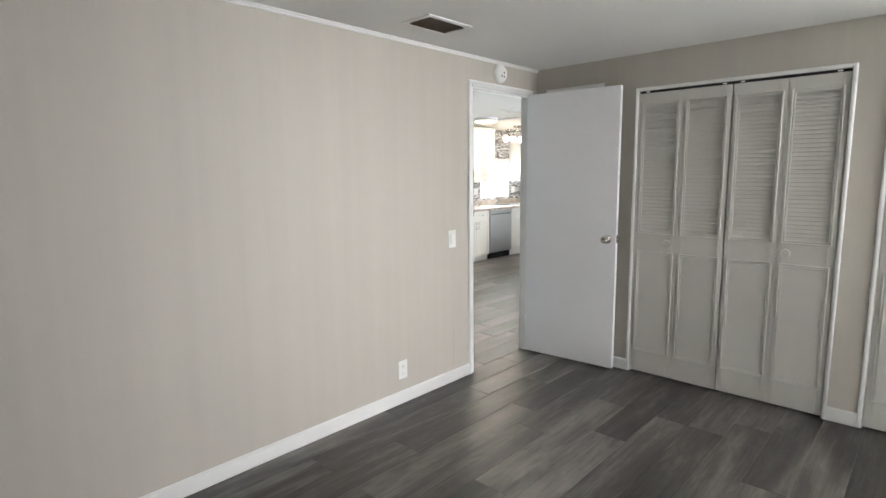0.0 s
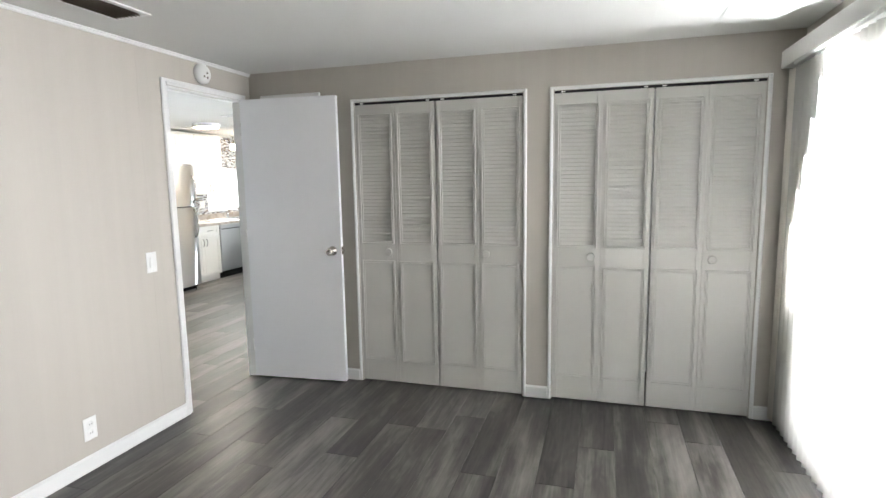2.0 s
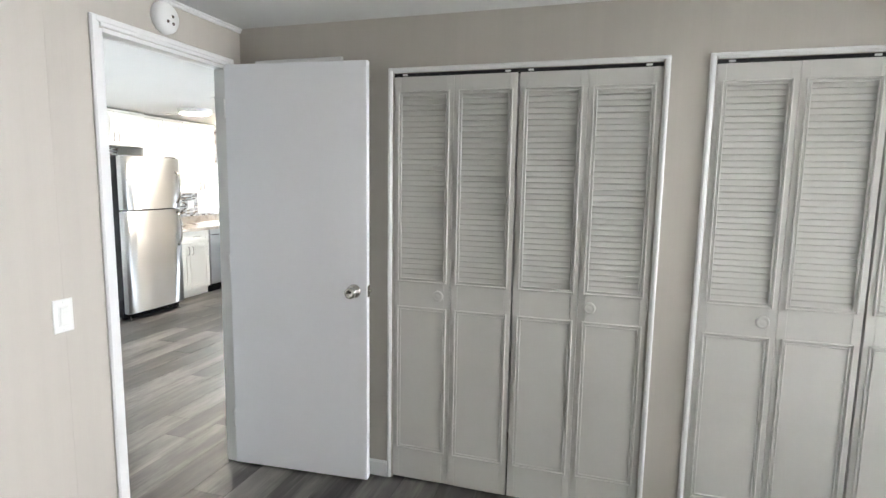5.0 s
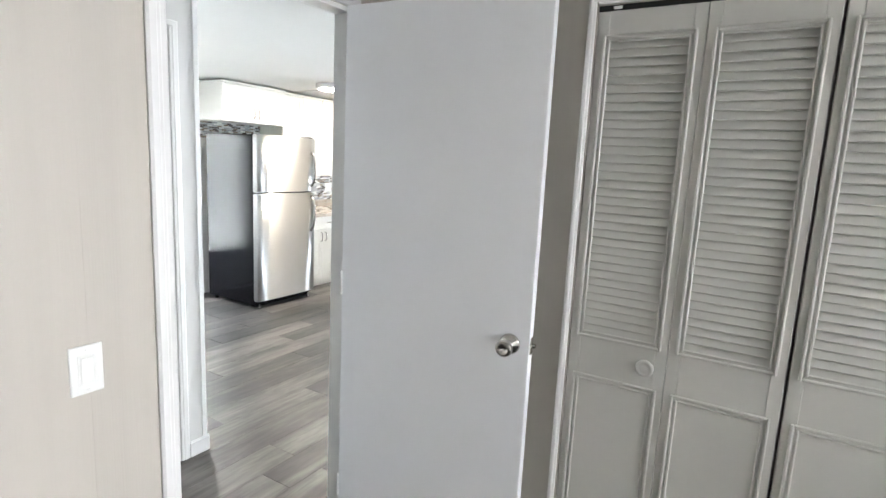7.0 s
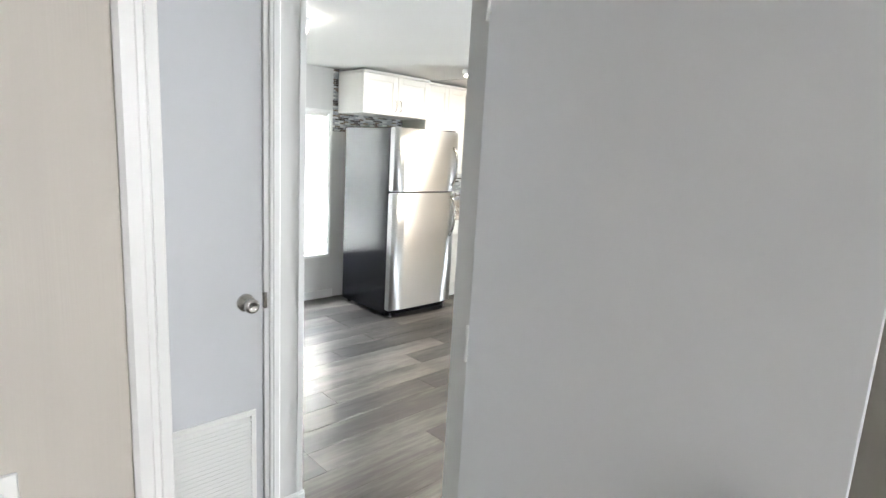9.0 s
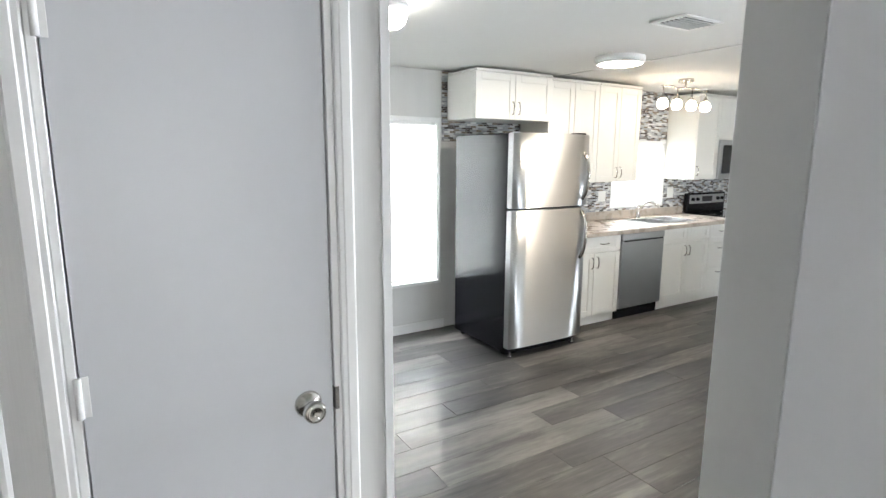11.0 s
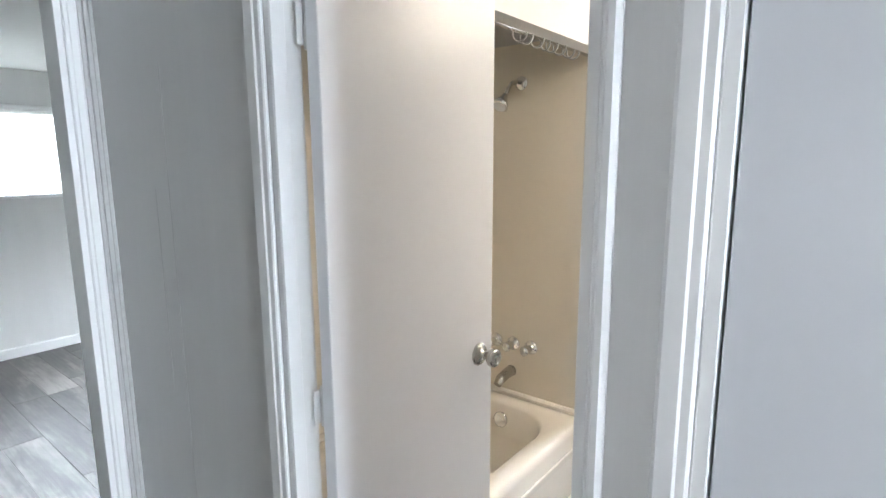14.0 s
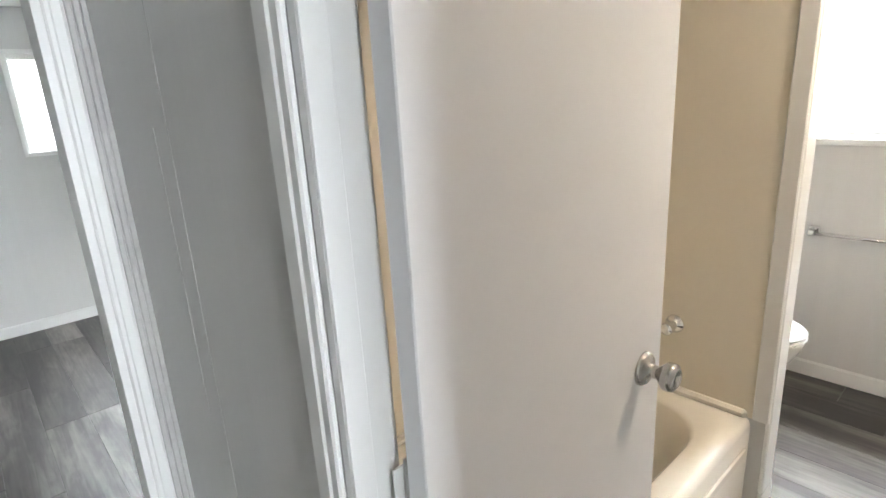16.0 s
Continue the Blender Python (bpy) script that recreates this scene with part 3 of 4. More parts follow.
bm = bmesh.new()
cbox(bm, (-0.110, -0.0025, -0.0150), (0.110, 0.0025, 0.0150), 0.0015, pose(0, 0, 0, -24, 0, 0))
LOUVRE = mesh_of("louvre_slat", bm, BIFOLD)


def bead_frame(bm, x0, x1, z0, z1):
    for inset, w, d in ((0.0, 0.008, 0.0075), (0.0135, 0.007, 0.0045)):
        a0, a1, b0, b1 = x0 + inset, x1 - inset, z0 + inset, z1 - inset
        cbox(bm, (a0, -d, b0), (a0 + w, 0.001, b1), 0.0025)
        cbox(bm, (a1 - w, -d, b0), (a1, 0.001, b1), 0.0025)
        cbox(bm, (a0 + w, -d, b0), (a1 - w, 0.001, b0 + w), 0.0025)
        cbox(bm, (a0 + w, -d, b1 - w), (a1 - w, 0.001, b1), 0.0025)


def bifold_leaf(parent, x, turn, knob_x=None):
    bm = bmesh.new()
    w, h, s, t = LEAF_W, LEAF_H, 0.033, 0.026
    cbox(bm, (0, 0, 0), (s, t, h), 0.0015)
    cbox(bm, (w - s, 0, 0), (w, t, h), 0.0015)
    cbox(bm, (s, 0, 1.848), (w - s, t, h), 0.0)
    cbox(bm, (s, 0, 0), (w - s, t, 1.0), 0.0)
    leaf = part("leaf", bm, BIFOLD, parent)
    leaf.matrix_local = pose(x, 0, 0, 0, 0, turn)
    for z0, z1 in ((0.985, 1.862), (0.150, 0.868)):
        bm = bmesh.new()
        bead_frame(bm, 0.0185, w - 0.0185, z0, z1)
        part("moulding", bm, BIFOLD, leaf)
    n = 35
    for i in range(n):
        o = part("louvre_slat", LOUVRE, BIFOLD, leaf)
        o.location = (w / 2, 0.012, 1.0125 + (1.838 - 1.0125) * i / (n - 1))
    if knob_x:
        bm = bmesh.new()
        lathe(bm, [(0, 0), (0.016, 0), (0.015, 0.004), (0.010, 0.008), (0.011, 0.012), (0.021, 0.016), (0.0255, 0.021), (0.0245, 0.026), (0.017, 0.0285), (0.0155, 0.0275), (0.009, 0.030), (0, 0.0305)], Matrix.Translation((knob_x, 0, 0.932)) @ FACE_MY, 24)
        part("pull_knob", bm, BIFOLD, leaf, "round white wooden pull knob")
    return leaf


for i, c in enumerate(CLOSETS):
    for right in (False, True):
        x0 = c[0] + 0.002 if not right else c[1] - 0.002 - 2 * LEAF_W - 0.001
        d = thing("bifold_door", "white louvred bifold closet door, shut, with panelled lower half", "bifold door", (x0, NY + 0.002, 0.012), BIFOLD_GROUP)
        bifold_leaf(d, 0.0, 0.25, 0.0 if right else 0.228)
        bifold_leaf(d, LEAF_W + 0.001, -0.25, 0.050 if right else 0.0)
        for x in (0.045, 2 * LEAF_W - 0.05) if right else (0.05, 2 * LEAF_W - 0.045):
            bm = bmesh.new()
            tube(bm, [(x, 0.013, LEAF_H), (x, 0.013, LEAF_H + 0.006)], 0.007, 10)
            cbox(bm, (x - 0.012, 0.001, LEAF_H + 0.005), (x + 0.012, 0.012, LEAF_H + 0.0135), 0.002)
            part("pivot_pin", bm, PLASTIC, d, "white nylon pivot in the top track")

# ---- bedroom fixtures ----
panel = thing("wall_panel", "white flat metal panel on the wall behind the door", "electrical panel", (-2.05, NY, 1.45))
solid("cover", (-0.235, -0.02, 0), (0.235, 0.0, 0.59), TRIM, panel, 0.003)
solid("panel_door", (-0.19, -0.026, 0.05), (0.19, -0.0195, 0.53), TRIM, panel, 0.002)


def ceiling_vent(x, y, lx, ly, n, slat_mat):
    """A supply register in the ceiling; slats run along the longer side."""
    v = thing("ceiling_vent", "white ceiling air register with angled slats", "air vent", (x, y, H))
    bm = bmesh.new()
    f = 0.03
    for a0, a1, b0, b1 in ((-lx, lx, -ly, -ly + f), (-lx, lx, ly - f, ly), (-lx, -lx + f, -ly + f, ly - f), (lx - f, lx, -ly + f, ly - f)):
        cbox(bm, (a0, b0, -0.008), (a1, b1, 0.0), 0.003)
    part("frame", bm, TRIM, v)
    solid("backing", (-lx + f, -ly + f, -0.002), (lx - f, ly - f, -0.0005), DARK, v, 0)
    bm = bmesh.new()
    cbox(bm, (-0.008, -ly + f, -0.001), (0.008, ly - f, 0.001), 0.0004, pose(0, 0, 0, 0, 48, 0))
    me = mesh_of("slat", bm, slat_mat)
    for i in range(n):
        o = part("slat", me, slat_mat, v)
        o.location = (-lx + f + (2 * lx - 2 * f) * (i + 0.5) / n, 0, -0.009)
    return v


ceiling_vent(-2.03, 2.10, 0.105, 0.165, 7, BROWN)
ceiling_vent(-4.02, 5.60, 0.11, 0.16, 6, PLASTIC)

det = thing("smoke_detector", "round white smoke detector on the wall above the door", "smoke detector", (WX, 3.10, 2.115))
bm = bmesh.new()
lathe(bm, [(0, 0), (0.064, 0), (0.064, 0.008), (0.062, 0.022), (0.050, 0.036), (0.030, 0.040), (0, 0.041)], FACE_PX, 32)
part("housing", bm, PLASTIC, det)
for y, z in ((0.012, 0.006), (-0.014, -0.018), (0.014, -0.022)):
    bm = bmesh.new()
    lathe(bm, [(0, 0.0425), (0.006, 0.042), (0.007, 0.038)], Matrix.Translation((0, y, z)) @ FACE_PX, 10)
    part("sensor_hole", bm, BROWN, det)

sw = thing("light_switch", "white rocker light switch beside the door", "light switch", (WX, 2.592, 0.990))
solid("plate", (0, -0.036, -0.058), (0.005, 0.036, 0.058), PLASTIC, sw, 0.002)
solid("rocker_frame", (0.004, -0.019, -0.036), (0.0065, 0.019, 0.036), PLASTIC, sw, 0.001)
solid("rocker", (0.005, -0.015, -0.032), (0.010, 0.015, 0.032), PLASTIC, sw, 0.002, m=pose(0, 0, 0, 0, 3, 0))
for z in (-0.048, 0.048):
    bm = bmesh.new()
    lathe(bm, [(0, 0.0062), (0.003, 0.0058), (0.003, 0.004)], Matrix.Translation((0, 0, z)) @ FACE_PX, 8)
    part("screw", bm, PLASTIC, sw)

out = thing("power_outlet", "white double power outlet low on the wall", "power outlet", (WX, 2.125, 0.215))
solid("plate", (0, -0.036, -0.058), (0.005, 0.036, 0.058), PLASTIC, out, 0.002)
for z in (-0.022, 0.022):
    bm = bmesh.new()
    lathe(bm, [(0, 0.0075), (0.015, 0.0075), (0.0165, 0.006), (0.0165, 0.004)], Matrix.Translation((0, 0, z)) @ FACE_PX, 20)
    sock = part("socket", bm, PLASTIC, out)
    for y in (-0.006, 0.006):
        solid("slot", (0.0072, y - 0.0012, z - 0.004), (0.0079, y + 0.0012, z + 0.006), DARK, sock, 0)

# sliding door behind the vertical blind
sl = thing("window_slider", "sliding glass patio door behind the blind", "sliding door", (1.145, (SLIDER[0] + SLIDER[1]) / 2, 0.03), kind="structure")
hw = (SLIDER[1] - SLIDER[0]) / 2
for y0, y1, dx in ((-hw, 0.03, 0.012), (-0.03, hw, -0.012)):
    bm = bmesh.new()
    for a0, a1, b0, b1 in ((y0, y0 + 0.05, 0, 1.96), (y1 - 0.05, y1, 0, 1.96), (y0 + 0.05, y1 - 0.05, 0, 0.08), (y0 + 0.05, y1 - 0.05, 1.90, 1.96)):
        cbox(bm, (dx - 0.011, a0, b0), (dx + 0.011, a1, b1), 0.002)
    fr = part("sash", bm, PLASTIC, sl)
    p = solid("pane", (dx - 0.002, y0 + 0.05, 0.08), (dx + 0.002, y1 - 0.05, 1.90), GLASS, fr, 0)
    p.visible_shadow = False

vb = thing("vertical_blind", "white vertical blind, closed, over the patio door", "vertical blind", (1.03, 2.3, 0))
bm = bmesh.new()
cbox(bm, (-0.062, -1.2, 1.99), (-0.054, 1.245, 2.078), 0.002)
cbox(bm, (-0.054, 1.237, 1.99), (0.058, 1.245, 2.078), 0.002)
cbox(bm, (-0.054, -1.2, 2.07), (0.058, 1.237, 2.077), 0.001)
part("valance", bm, PLASTIC, vb, "white valance board over the blind")
solid("head_rail", (-0.02, -1.19, 1.995), (0.025, 1.19, 2.03), PLASTIC, vb, 0.002)
bm = bmesh.new()
for a, b in zip(range(6), range(1, 7)):
    u0, u1 = -0.0445 + 0.089 * a / 6, -0.0445 + 0.089 * b / 6
    d0, d1 = (0.006 * (1 - (2 * u / 0.089) ** 2) for u in (u0, u1))
    vs = [bm.verts.new(Vector(v)) for v in ((d0, u0, 0.028), (d1, u1, 0.028), (d1, u1, 1.985), (d0, u0, 1.985))]
    bm.faces.new(vs).smooth = True
bmesh.ops.remove_doubles(bm, verts=bm.verts, dist=0.0002)
bmesh.ops.solidify(bm, geom=bm.faces[:], thickness=0.0008)
vane = mesh_of("vane", bm, VANE)
vane2 = vane.copy()
vane2.materials.clear()
vane2.materials.append(VANE_EDGE)
N_VANE = 30
for i in range(N_VANE):
    y = 1.125 - i * 0.0665
    o = part("vane", vane, VANE, vb)
    o.matrix_local = pose(0.0, y, 0, random.uniform(-0.15, 0.15), 0, 20 + random.uniform(-2, 2))
o = part("vane", vane2, VANE_EDGE, vb, "tan stacked vane at the blind's end")
o.matrix_local = pose(0.012, 1.175, 0, 0, 0, 40)
o = part("vane", vane2, VANE_EDGE, vb, "tan stacked vane at the blind's end")
o.matrix_local = pose(0.012, 1.215, 0, 0, 0, 52)


# ---- windows with mini blinds ----
def window(name, plane, a0, a1, z0, z1, along, inward, gap=(0.0, 0.0), tilt=62.0, label=""):
    """A window in a wall 0.1 m thick: casing, frame, pane, and a mini blind. plane: the wall's inner face; inward: the way into the room."""
    q = Matrix.Identity(4) if along == "y" else pose(0, 0, 0, 0, 0, 90)
    w = thing(name, label or "white framed window with a closed mini blind", "window", kind="structure")
    mid = (a0 + a1) / 2
    w.matrix_world = Matrix.Translation((plane, mid, 0) if along == "y" else (mid, plane, 0)) @ (q if inward > 0 else q @ pose(0, 0, 0, 0, 0, 180))
    hw2 = (a1 - a0) / 2
    bm = bmesh.new()
    for b0, b1, c0, c1 in ((-hw2 - 0.022, -hw2, z0 - 0.022, z1 + 0.022), (hw2, hw2 + 0.022, z0 - 0.022, z1 + 0.022), (-hw2, hw2, z1, z1 + 0.022)):
        cbox(bm, (0, b0, c0), (0.013, b1, c1), 0.002)
    for b0, b1 in ((-hw2 - 0.002, -hw2 + 0.012), (hw2 - 0.012, hw2 + 0.002)):
        cbox(bm, (-0.1, b0, z0), (0.002, b1, z1), 0.001)
    cbox(bm, (-0.1, -hw2, z1 - 0.012), (0.002, hw2, z1 + 0.002), 0.001)
    part("window_frame", bm, TRIM, w)
    solid("window_sill", (-0.1, -hw2, z0 - 0.022), (0.016, hw2, z0 + 0.006), TRIM, w, 0.002)
    bm = bmesh.new()
    zm = (z0 + z1) / 2
    for b0, b1, c0, c1 in ((-hw2 + 0.012, -hw2 + 0.045, z0, z1), (hw2 - 0.045, hw2 - 0.012, z0, z1), (-hw2 + 0.045, hw2 - 0.045, z0, z0 + 0.04), (-hw2 + 0.045, hw2 - 0.045, z1 - 0.045, z1 - 0.012), (-hw2 + 0.045, hw2 - 0.045, zm - 0.015, zm + 0.015)):
        cbox(bm, (-0.088, b0, c0), (-0.066, b1, c1), 0.002)
    part("sash", bm, PLASTIC, w)
    p = solid("pane", (-0.079, -hw2 + 0.045, z0 + 0.04), (-0.075, hw2 - 0.045, z1 - 0.045), GLASS, w, 0)
    p.visible_shadow = False
    bl = thing("mini_blind", "white mini blind, closed, inside the window frame", "window blind")
    bl.matrix_world = w.matrix_world.copy()
    e0, e1 = -hw2 + 0.014 + gap[0], hw2 - 0.014 - gap[1]
    solid("head_rail", (-0.045, e0, z1 - 0.042), (-0.012, e1, z1 - 0.014), PLASTIC, bl, 0.002)
    zb = z0 + 0.024
    solid("bottom_rail", (-0.040, e0, zb), (-0.018, e1, zb + 0.012), PLASTIC, bl, 0.002)
    bm = bmesh.new()
    z = zb + 0.022
    while z < z1 - 0.045:
        cbox(bm, (-0.0125, e0, -0.0005), (0.0125, e1, 0.0005), 0.0, Matrix.Translation((-0.029, 0, z)) @ pose(0, 0, 0, 0, tilt + random.uniform(-2, 2), 0))
        z += 0.021
    tagged(part("slats", bm, MINI, bl), kind="stuff")
    bm = bmesh.new()
    tube(bm, [(-0.010, e0 + 0.05, z1 - 0.04), (-0.009, e0 + 0.051, z0 + 0.32 * (z1 - z0))], 0.003, 8)
    part("wand", bm, CLEAR, bl)
    return w


window("window_kitchen", OX, *KWIN, "y", 1, (0.004, 0.002), 66, label="white framed kitchen window with a closed mini blind")
window("window_sink", OX, *SWIN, "y", 1, (0.012, 0.012), 52, label="white framed window over the kitchen sink with a mini blind")
window("window_bath", OX, *BWIN, "y", 1, (0.004, 0.004), 66, label="white framed bathroom window with a closed mini blind")
window("window_rear", -2.1, *B2WIN, "x", 1, (0.004, 0.004), 66, label="white framed bedroom window with a closed mini blind")
window("added_window_rear_side", OX, *B3WIN, "y", 1, (0.004, 0.004), 66, label="added, unseen side window that brightens the rear bedroom")
# added window, out of view, for the fill from the east
side = thing("added_window_living_side", "added, unseen side window that brightens the living room", "window", (EX, 7.3, 0), kind="structure")
bm = bmesh.new()
for y0, y1, z0, z1 in ((-1.1, -1.05, 0.6, 1.95), (1.05, 1.1, 0.6, 1.95), (-1.05, 1.05, 0.6, 0.65), (-1.05, 1.05, 1.90, 1.95), (-0.02, 0.02, 0.65, 1.90)):
    cbox(bm, (-0.01, y0, z0), (0.06, y1, z1), 0.003)
part("window_frame", bm, TRIM, side)
p = solid("pane", (0.03, -1.05, 0.65), (0.034, 1.05, 1.90), GLASS, side, 0)
p.visible_shadow = False
# unseen north window, placed to send daylight down the hall
w = thing("window_living", "unseen living room window, placed to light the hall", "window", ((LWIN[0] + LWIN[1]) / 2, 10.3, 0), kind="structure")
bm = bmesh.new()
for x0, x1, z0, z1 in ((-1.0, -0.95, 0.5, 1.95), (0.95, 1.0, 0.5, 1.95), (-0.95, 0.95, 0.5, 0.55), (-0.95, 0.95, 1.90, 1.95), (-0.02, 0.02, 0.55, 1.90)):
    cbox(bm, (x0, -0.01, z0), (x1, 0.06, z1), 0.003)
part("window_frame", bm, TRIM, w)
p = solid("pane", (-0.95, 0.03, 0.55), (0.95, 0.034, 1.90), GLASS, w, 0)
p.visible_shadow = False

# ---- kitchen ----
def pull(parent, x, y, z, vertical=True, size=0.10):
    """A bowed bar pull on a front that faces +x."""
    bm = bmesh.new()
    h = size / 2
    pts = [(0.0, 0, -h), (0.016, 0, -h * 0.95), (0.024, 0, -h * 0.6), (0.027, 0, 0), (0.024, 0, h * 0.6), (0.016, 0, h * 0.95), (0.0, 0, h)]
    if not vertical:
        pts = [(a, c, 0) for a, b, c in pts]
    tube(bm, [(x + a, y + b, z + c) for a, b, c in pts], 0.0048, 8)
    return part("handle", bm, NICKEL, parent, "satin nickel bow handle")


def shaker(parent, x, y0, y1, z0, z1, name="door", handle=None, rail=0.055):
    """A shaker front that faces +x at x. handle: (y, z, vertical)."""
    bm = bmesh.new()
    g = 0.0018
    y0, y1, z0, z1 = y0 + g, y1 - g, z0 + g, z1 - g
    r = min(rail, (z1 - z0) * 0.3)
    cbox(bm, (x - 0.018, y0, z0), (x, y0 + rail, z1), 0.0015)
    cbox(bm, (x - 0.018, y1 - rail, z0), (x, y1, z1), 0.0015)
    cbox(bm, (x - 0.018, y0 + rail, z0), (x, y1 - rail, z0 + r), 0.0015)
    cbox(bm, (x - 0.018, y0 + rail, z1 - r), (x, y1 - rail, z1), 0.0015)
    cbox(bm, (x - 0.016, y0 + rail - 0.002, z0 + r - 0.002), (x - 0.008, y1 - rail + 0.002, z1 - r + 0.002), 0.0)
    d = part(name, bm, CABINET, parent)
    if handle:
        pull(d, x, *handle)
    return d


def upper_cabinet(y0, y1, z0, z1, x, doors=2, crown=True, low_handles=True, label="white shaker wall cabinet"):
    u = thing("wall_cabinet", label, "cabinet", (OX, (y0 + y1) / 2, z0), "wall cabinets of the kitchen")
    o = Vector((OX, (y0 + y1) / 2, z0))
    b0, b1, t = y0 - o.y, y1 - o.y, z1 - z0
    d = x - OX - 0.018
    solid("body", (0.009, b0, 0), (d - 0.001, b1, t), CABINET, u, 0.001)
    for i in range(doors):
        a0, a1 = b0 + (b1 - b0) * i / doors, b0 + (b1 - b0) * (i + 1) / doors
        if doors == 1:
            hy = a0 + 0.03
        else:
            hy = a1 - 0.03 if i == 0 else a0 + 0.03
        shaker(u, d + 0.018, a0, a1, 0.0, t, "door", (hy, 0.09, True))
    if crown:
        bm = bmesh.new()
        cbox(bm, (0.009, b0 - 0.0, t + 0.001), (d + 0.028, b1, t + 0.026), 0.006)
        part("crown_strip", bm, CABINET, u)
    return u


UX, UB, UT = -5.72, 1.27, 2.145
upper_cabinet(5.425, 6.21, 1.80, 2.155, -5.68, label="white shaker cabinet above the refrigerator")
upper_cabinet(6.213, 6.825, UB, UT, UX, label="white shaker wall cabinet beside the refrigerator")
upper_cabinet(6.828, 7.40, UB, UT, UX, label="white shaker wall cabinet beside the sink window")
upper_cabinet(8.32, 8.72, UB, UT, UX, doors=1, label="white shaker wall cabinet beside the microwave")
upper_cabinet(8.722, 9.48, 1.70, UT, UX, label="short white cabinet above the microwave")
upper_cabinet(9.482, 9.80, UB, UT, UX, doors=1, label="narrow white wall cabinet at the end of the run")

# mosaic behind the counter
structure("wall_fridge_mosaic", [((OX, 5.372, 1.63), (OX + 0.008, 6.19, H))], MOSAIC)
wall("wall_backsplash_mosaic", (OX, 6.19, 0.5), (OX + 0.008, 9.82, H), MOSAIC, [(SWIN[0] - 0.023, SWIN[1] + 0.023, SWIN[2] - 0.024, SWIN[3] + 0.023)])
for y in (7.33, 8.45):
    s = thing("wall_outlet", "white wall plate on the mosaic backsplash", "power outlet", (OX + 0.008, y, 1.10))
    solid("plate", (0, -0.055, -0.055), (0.006, 0.055, 0.055), PLASTIC, s, 0.002)
    for dy in (-0.026, 0.026):
        solid("rocker", (0.005, dy - 0.014, -0.03), (0.009, dy + 0.014, 0.03), PLASTIC, s, 0.002)

# base cabinets
FX, CT = -5.44, 0.855


def base_cabinet(y0, y1, fronts, label):
    u = thing("base_cabinet", label, "cabinet", (OX, (y0 + y1) / 2, 0), "base cabinets of the kitchen")
    b0, b1 = y0 - (y0 + y1) / 2, y1 - (y0 + y1) / 2
    d = FX - OX
    solid("body", (0.009, b0, 0.09), (d - 0.019, b1, 0.818), CABINET, u, 0.001)
    solid("toe_kick", (0.05, b0, 0.0), (d - 0.045, b1, 0.0895), CABINET, u, 0.001)
    for n, a0, a1, z0, z1, h in fronts:
        shaker(u, d, b0 + a0, b0 + a1, z0, z1, n, h and (b0 + h[0], h[1], h[2]))
    return u


base_cabinet(6.23, 6.895, [("drawer_front", 0, 0.665, 0.67, 0.815, (0.45, 0.745, False)), ("door", 0, 0.3325, 0.09, 0.665, (0.30, 0.58, True)), ("door", 0.3325, 0.665, 0.09, 0.665, (0.365, 0.58, True))],
             "white shaker base cabinet beside the refrigerator")
base_cabinet(7.502, 8.25, [("drawer_front", 0, 0.374, 0.67, 0.815, None), ("drawer_front", 0.374, 0.748, 0.67, 0.815, None), ("door", 0, 0.374, 0.09, 0.665, (0.345, 0.58, True)), ("door", 0.374, 0.748, 0.09, 0.665, (0.403, 0.58, True))],
             "white shaker sink base cabinet")
base_cabinet(8.252, 8.68, [("drawer_front", 0, 0.428, 0.62, 0.815, (0.214, 0.74, False)), ("drawer_front", 0, 0.428, 0.36, 0.615, (0.214, 0.56, False)), ("drawer_front", 0, 0.428, 0.09, 0.355, (0.214, 0.30, False))],
             "white three-drawer base cabinet beside the stove")
base_cabinet(9.45, 9.80, [("drawer_front", 0, 0.35, 0.67, 0.815, (0.175, 0.745, False)), ("door", 0, 0.35, 0.09, 0.665, (0.03, 0.58, True))], "narrow white base cabinet past the stove")

SK = (-5.93, -5.55, 7.52, 8.16)
bm = bmesh.new()
for lo, hi in (((OX + 0.009, 6.22), (SK[0], 8.685)), ((SK[1], 6.22), (FX + 0.022, 8.685)), ((SK[0], 6.22), (SK[1], SK[2])), ((SK[0], SK[3]), (SK[1], 8.685))):
    cbox(bm, (lo[0], lo[1], 0.8185), (hi[0], hi[1], CT), 0.0)
cbox(bm, (FX + 0.0195, 6.22, 0.815), (FX + 0.026, 8.685, CT + 0.001), 0.003)
top = part("worktop", bm, COUNTER, None)
tagged(top, "beige stone-patterned laminate worktop on the base cabinets", "worktop")
bm = bmesh.new()
cbox(bm, (OX + 0.009, 6.22, CT), (OX + 0.026, 8.685, CT + 0.085), 0.003)
part("backsplash_lip", bm, COUNTER, top)
bm = bmesh.new()
cbox(bm, (OX + 0.009, 9.44, 0.8185), (FX + 0.024, 9.80, CT), 0.002)
tagged(part("worktop", bm, COUNTER, None), "short beige worktop past the stove", "worktop")

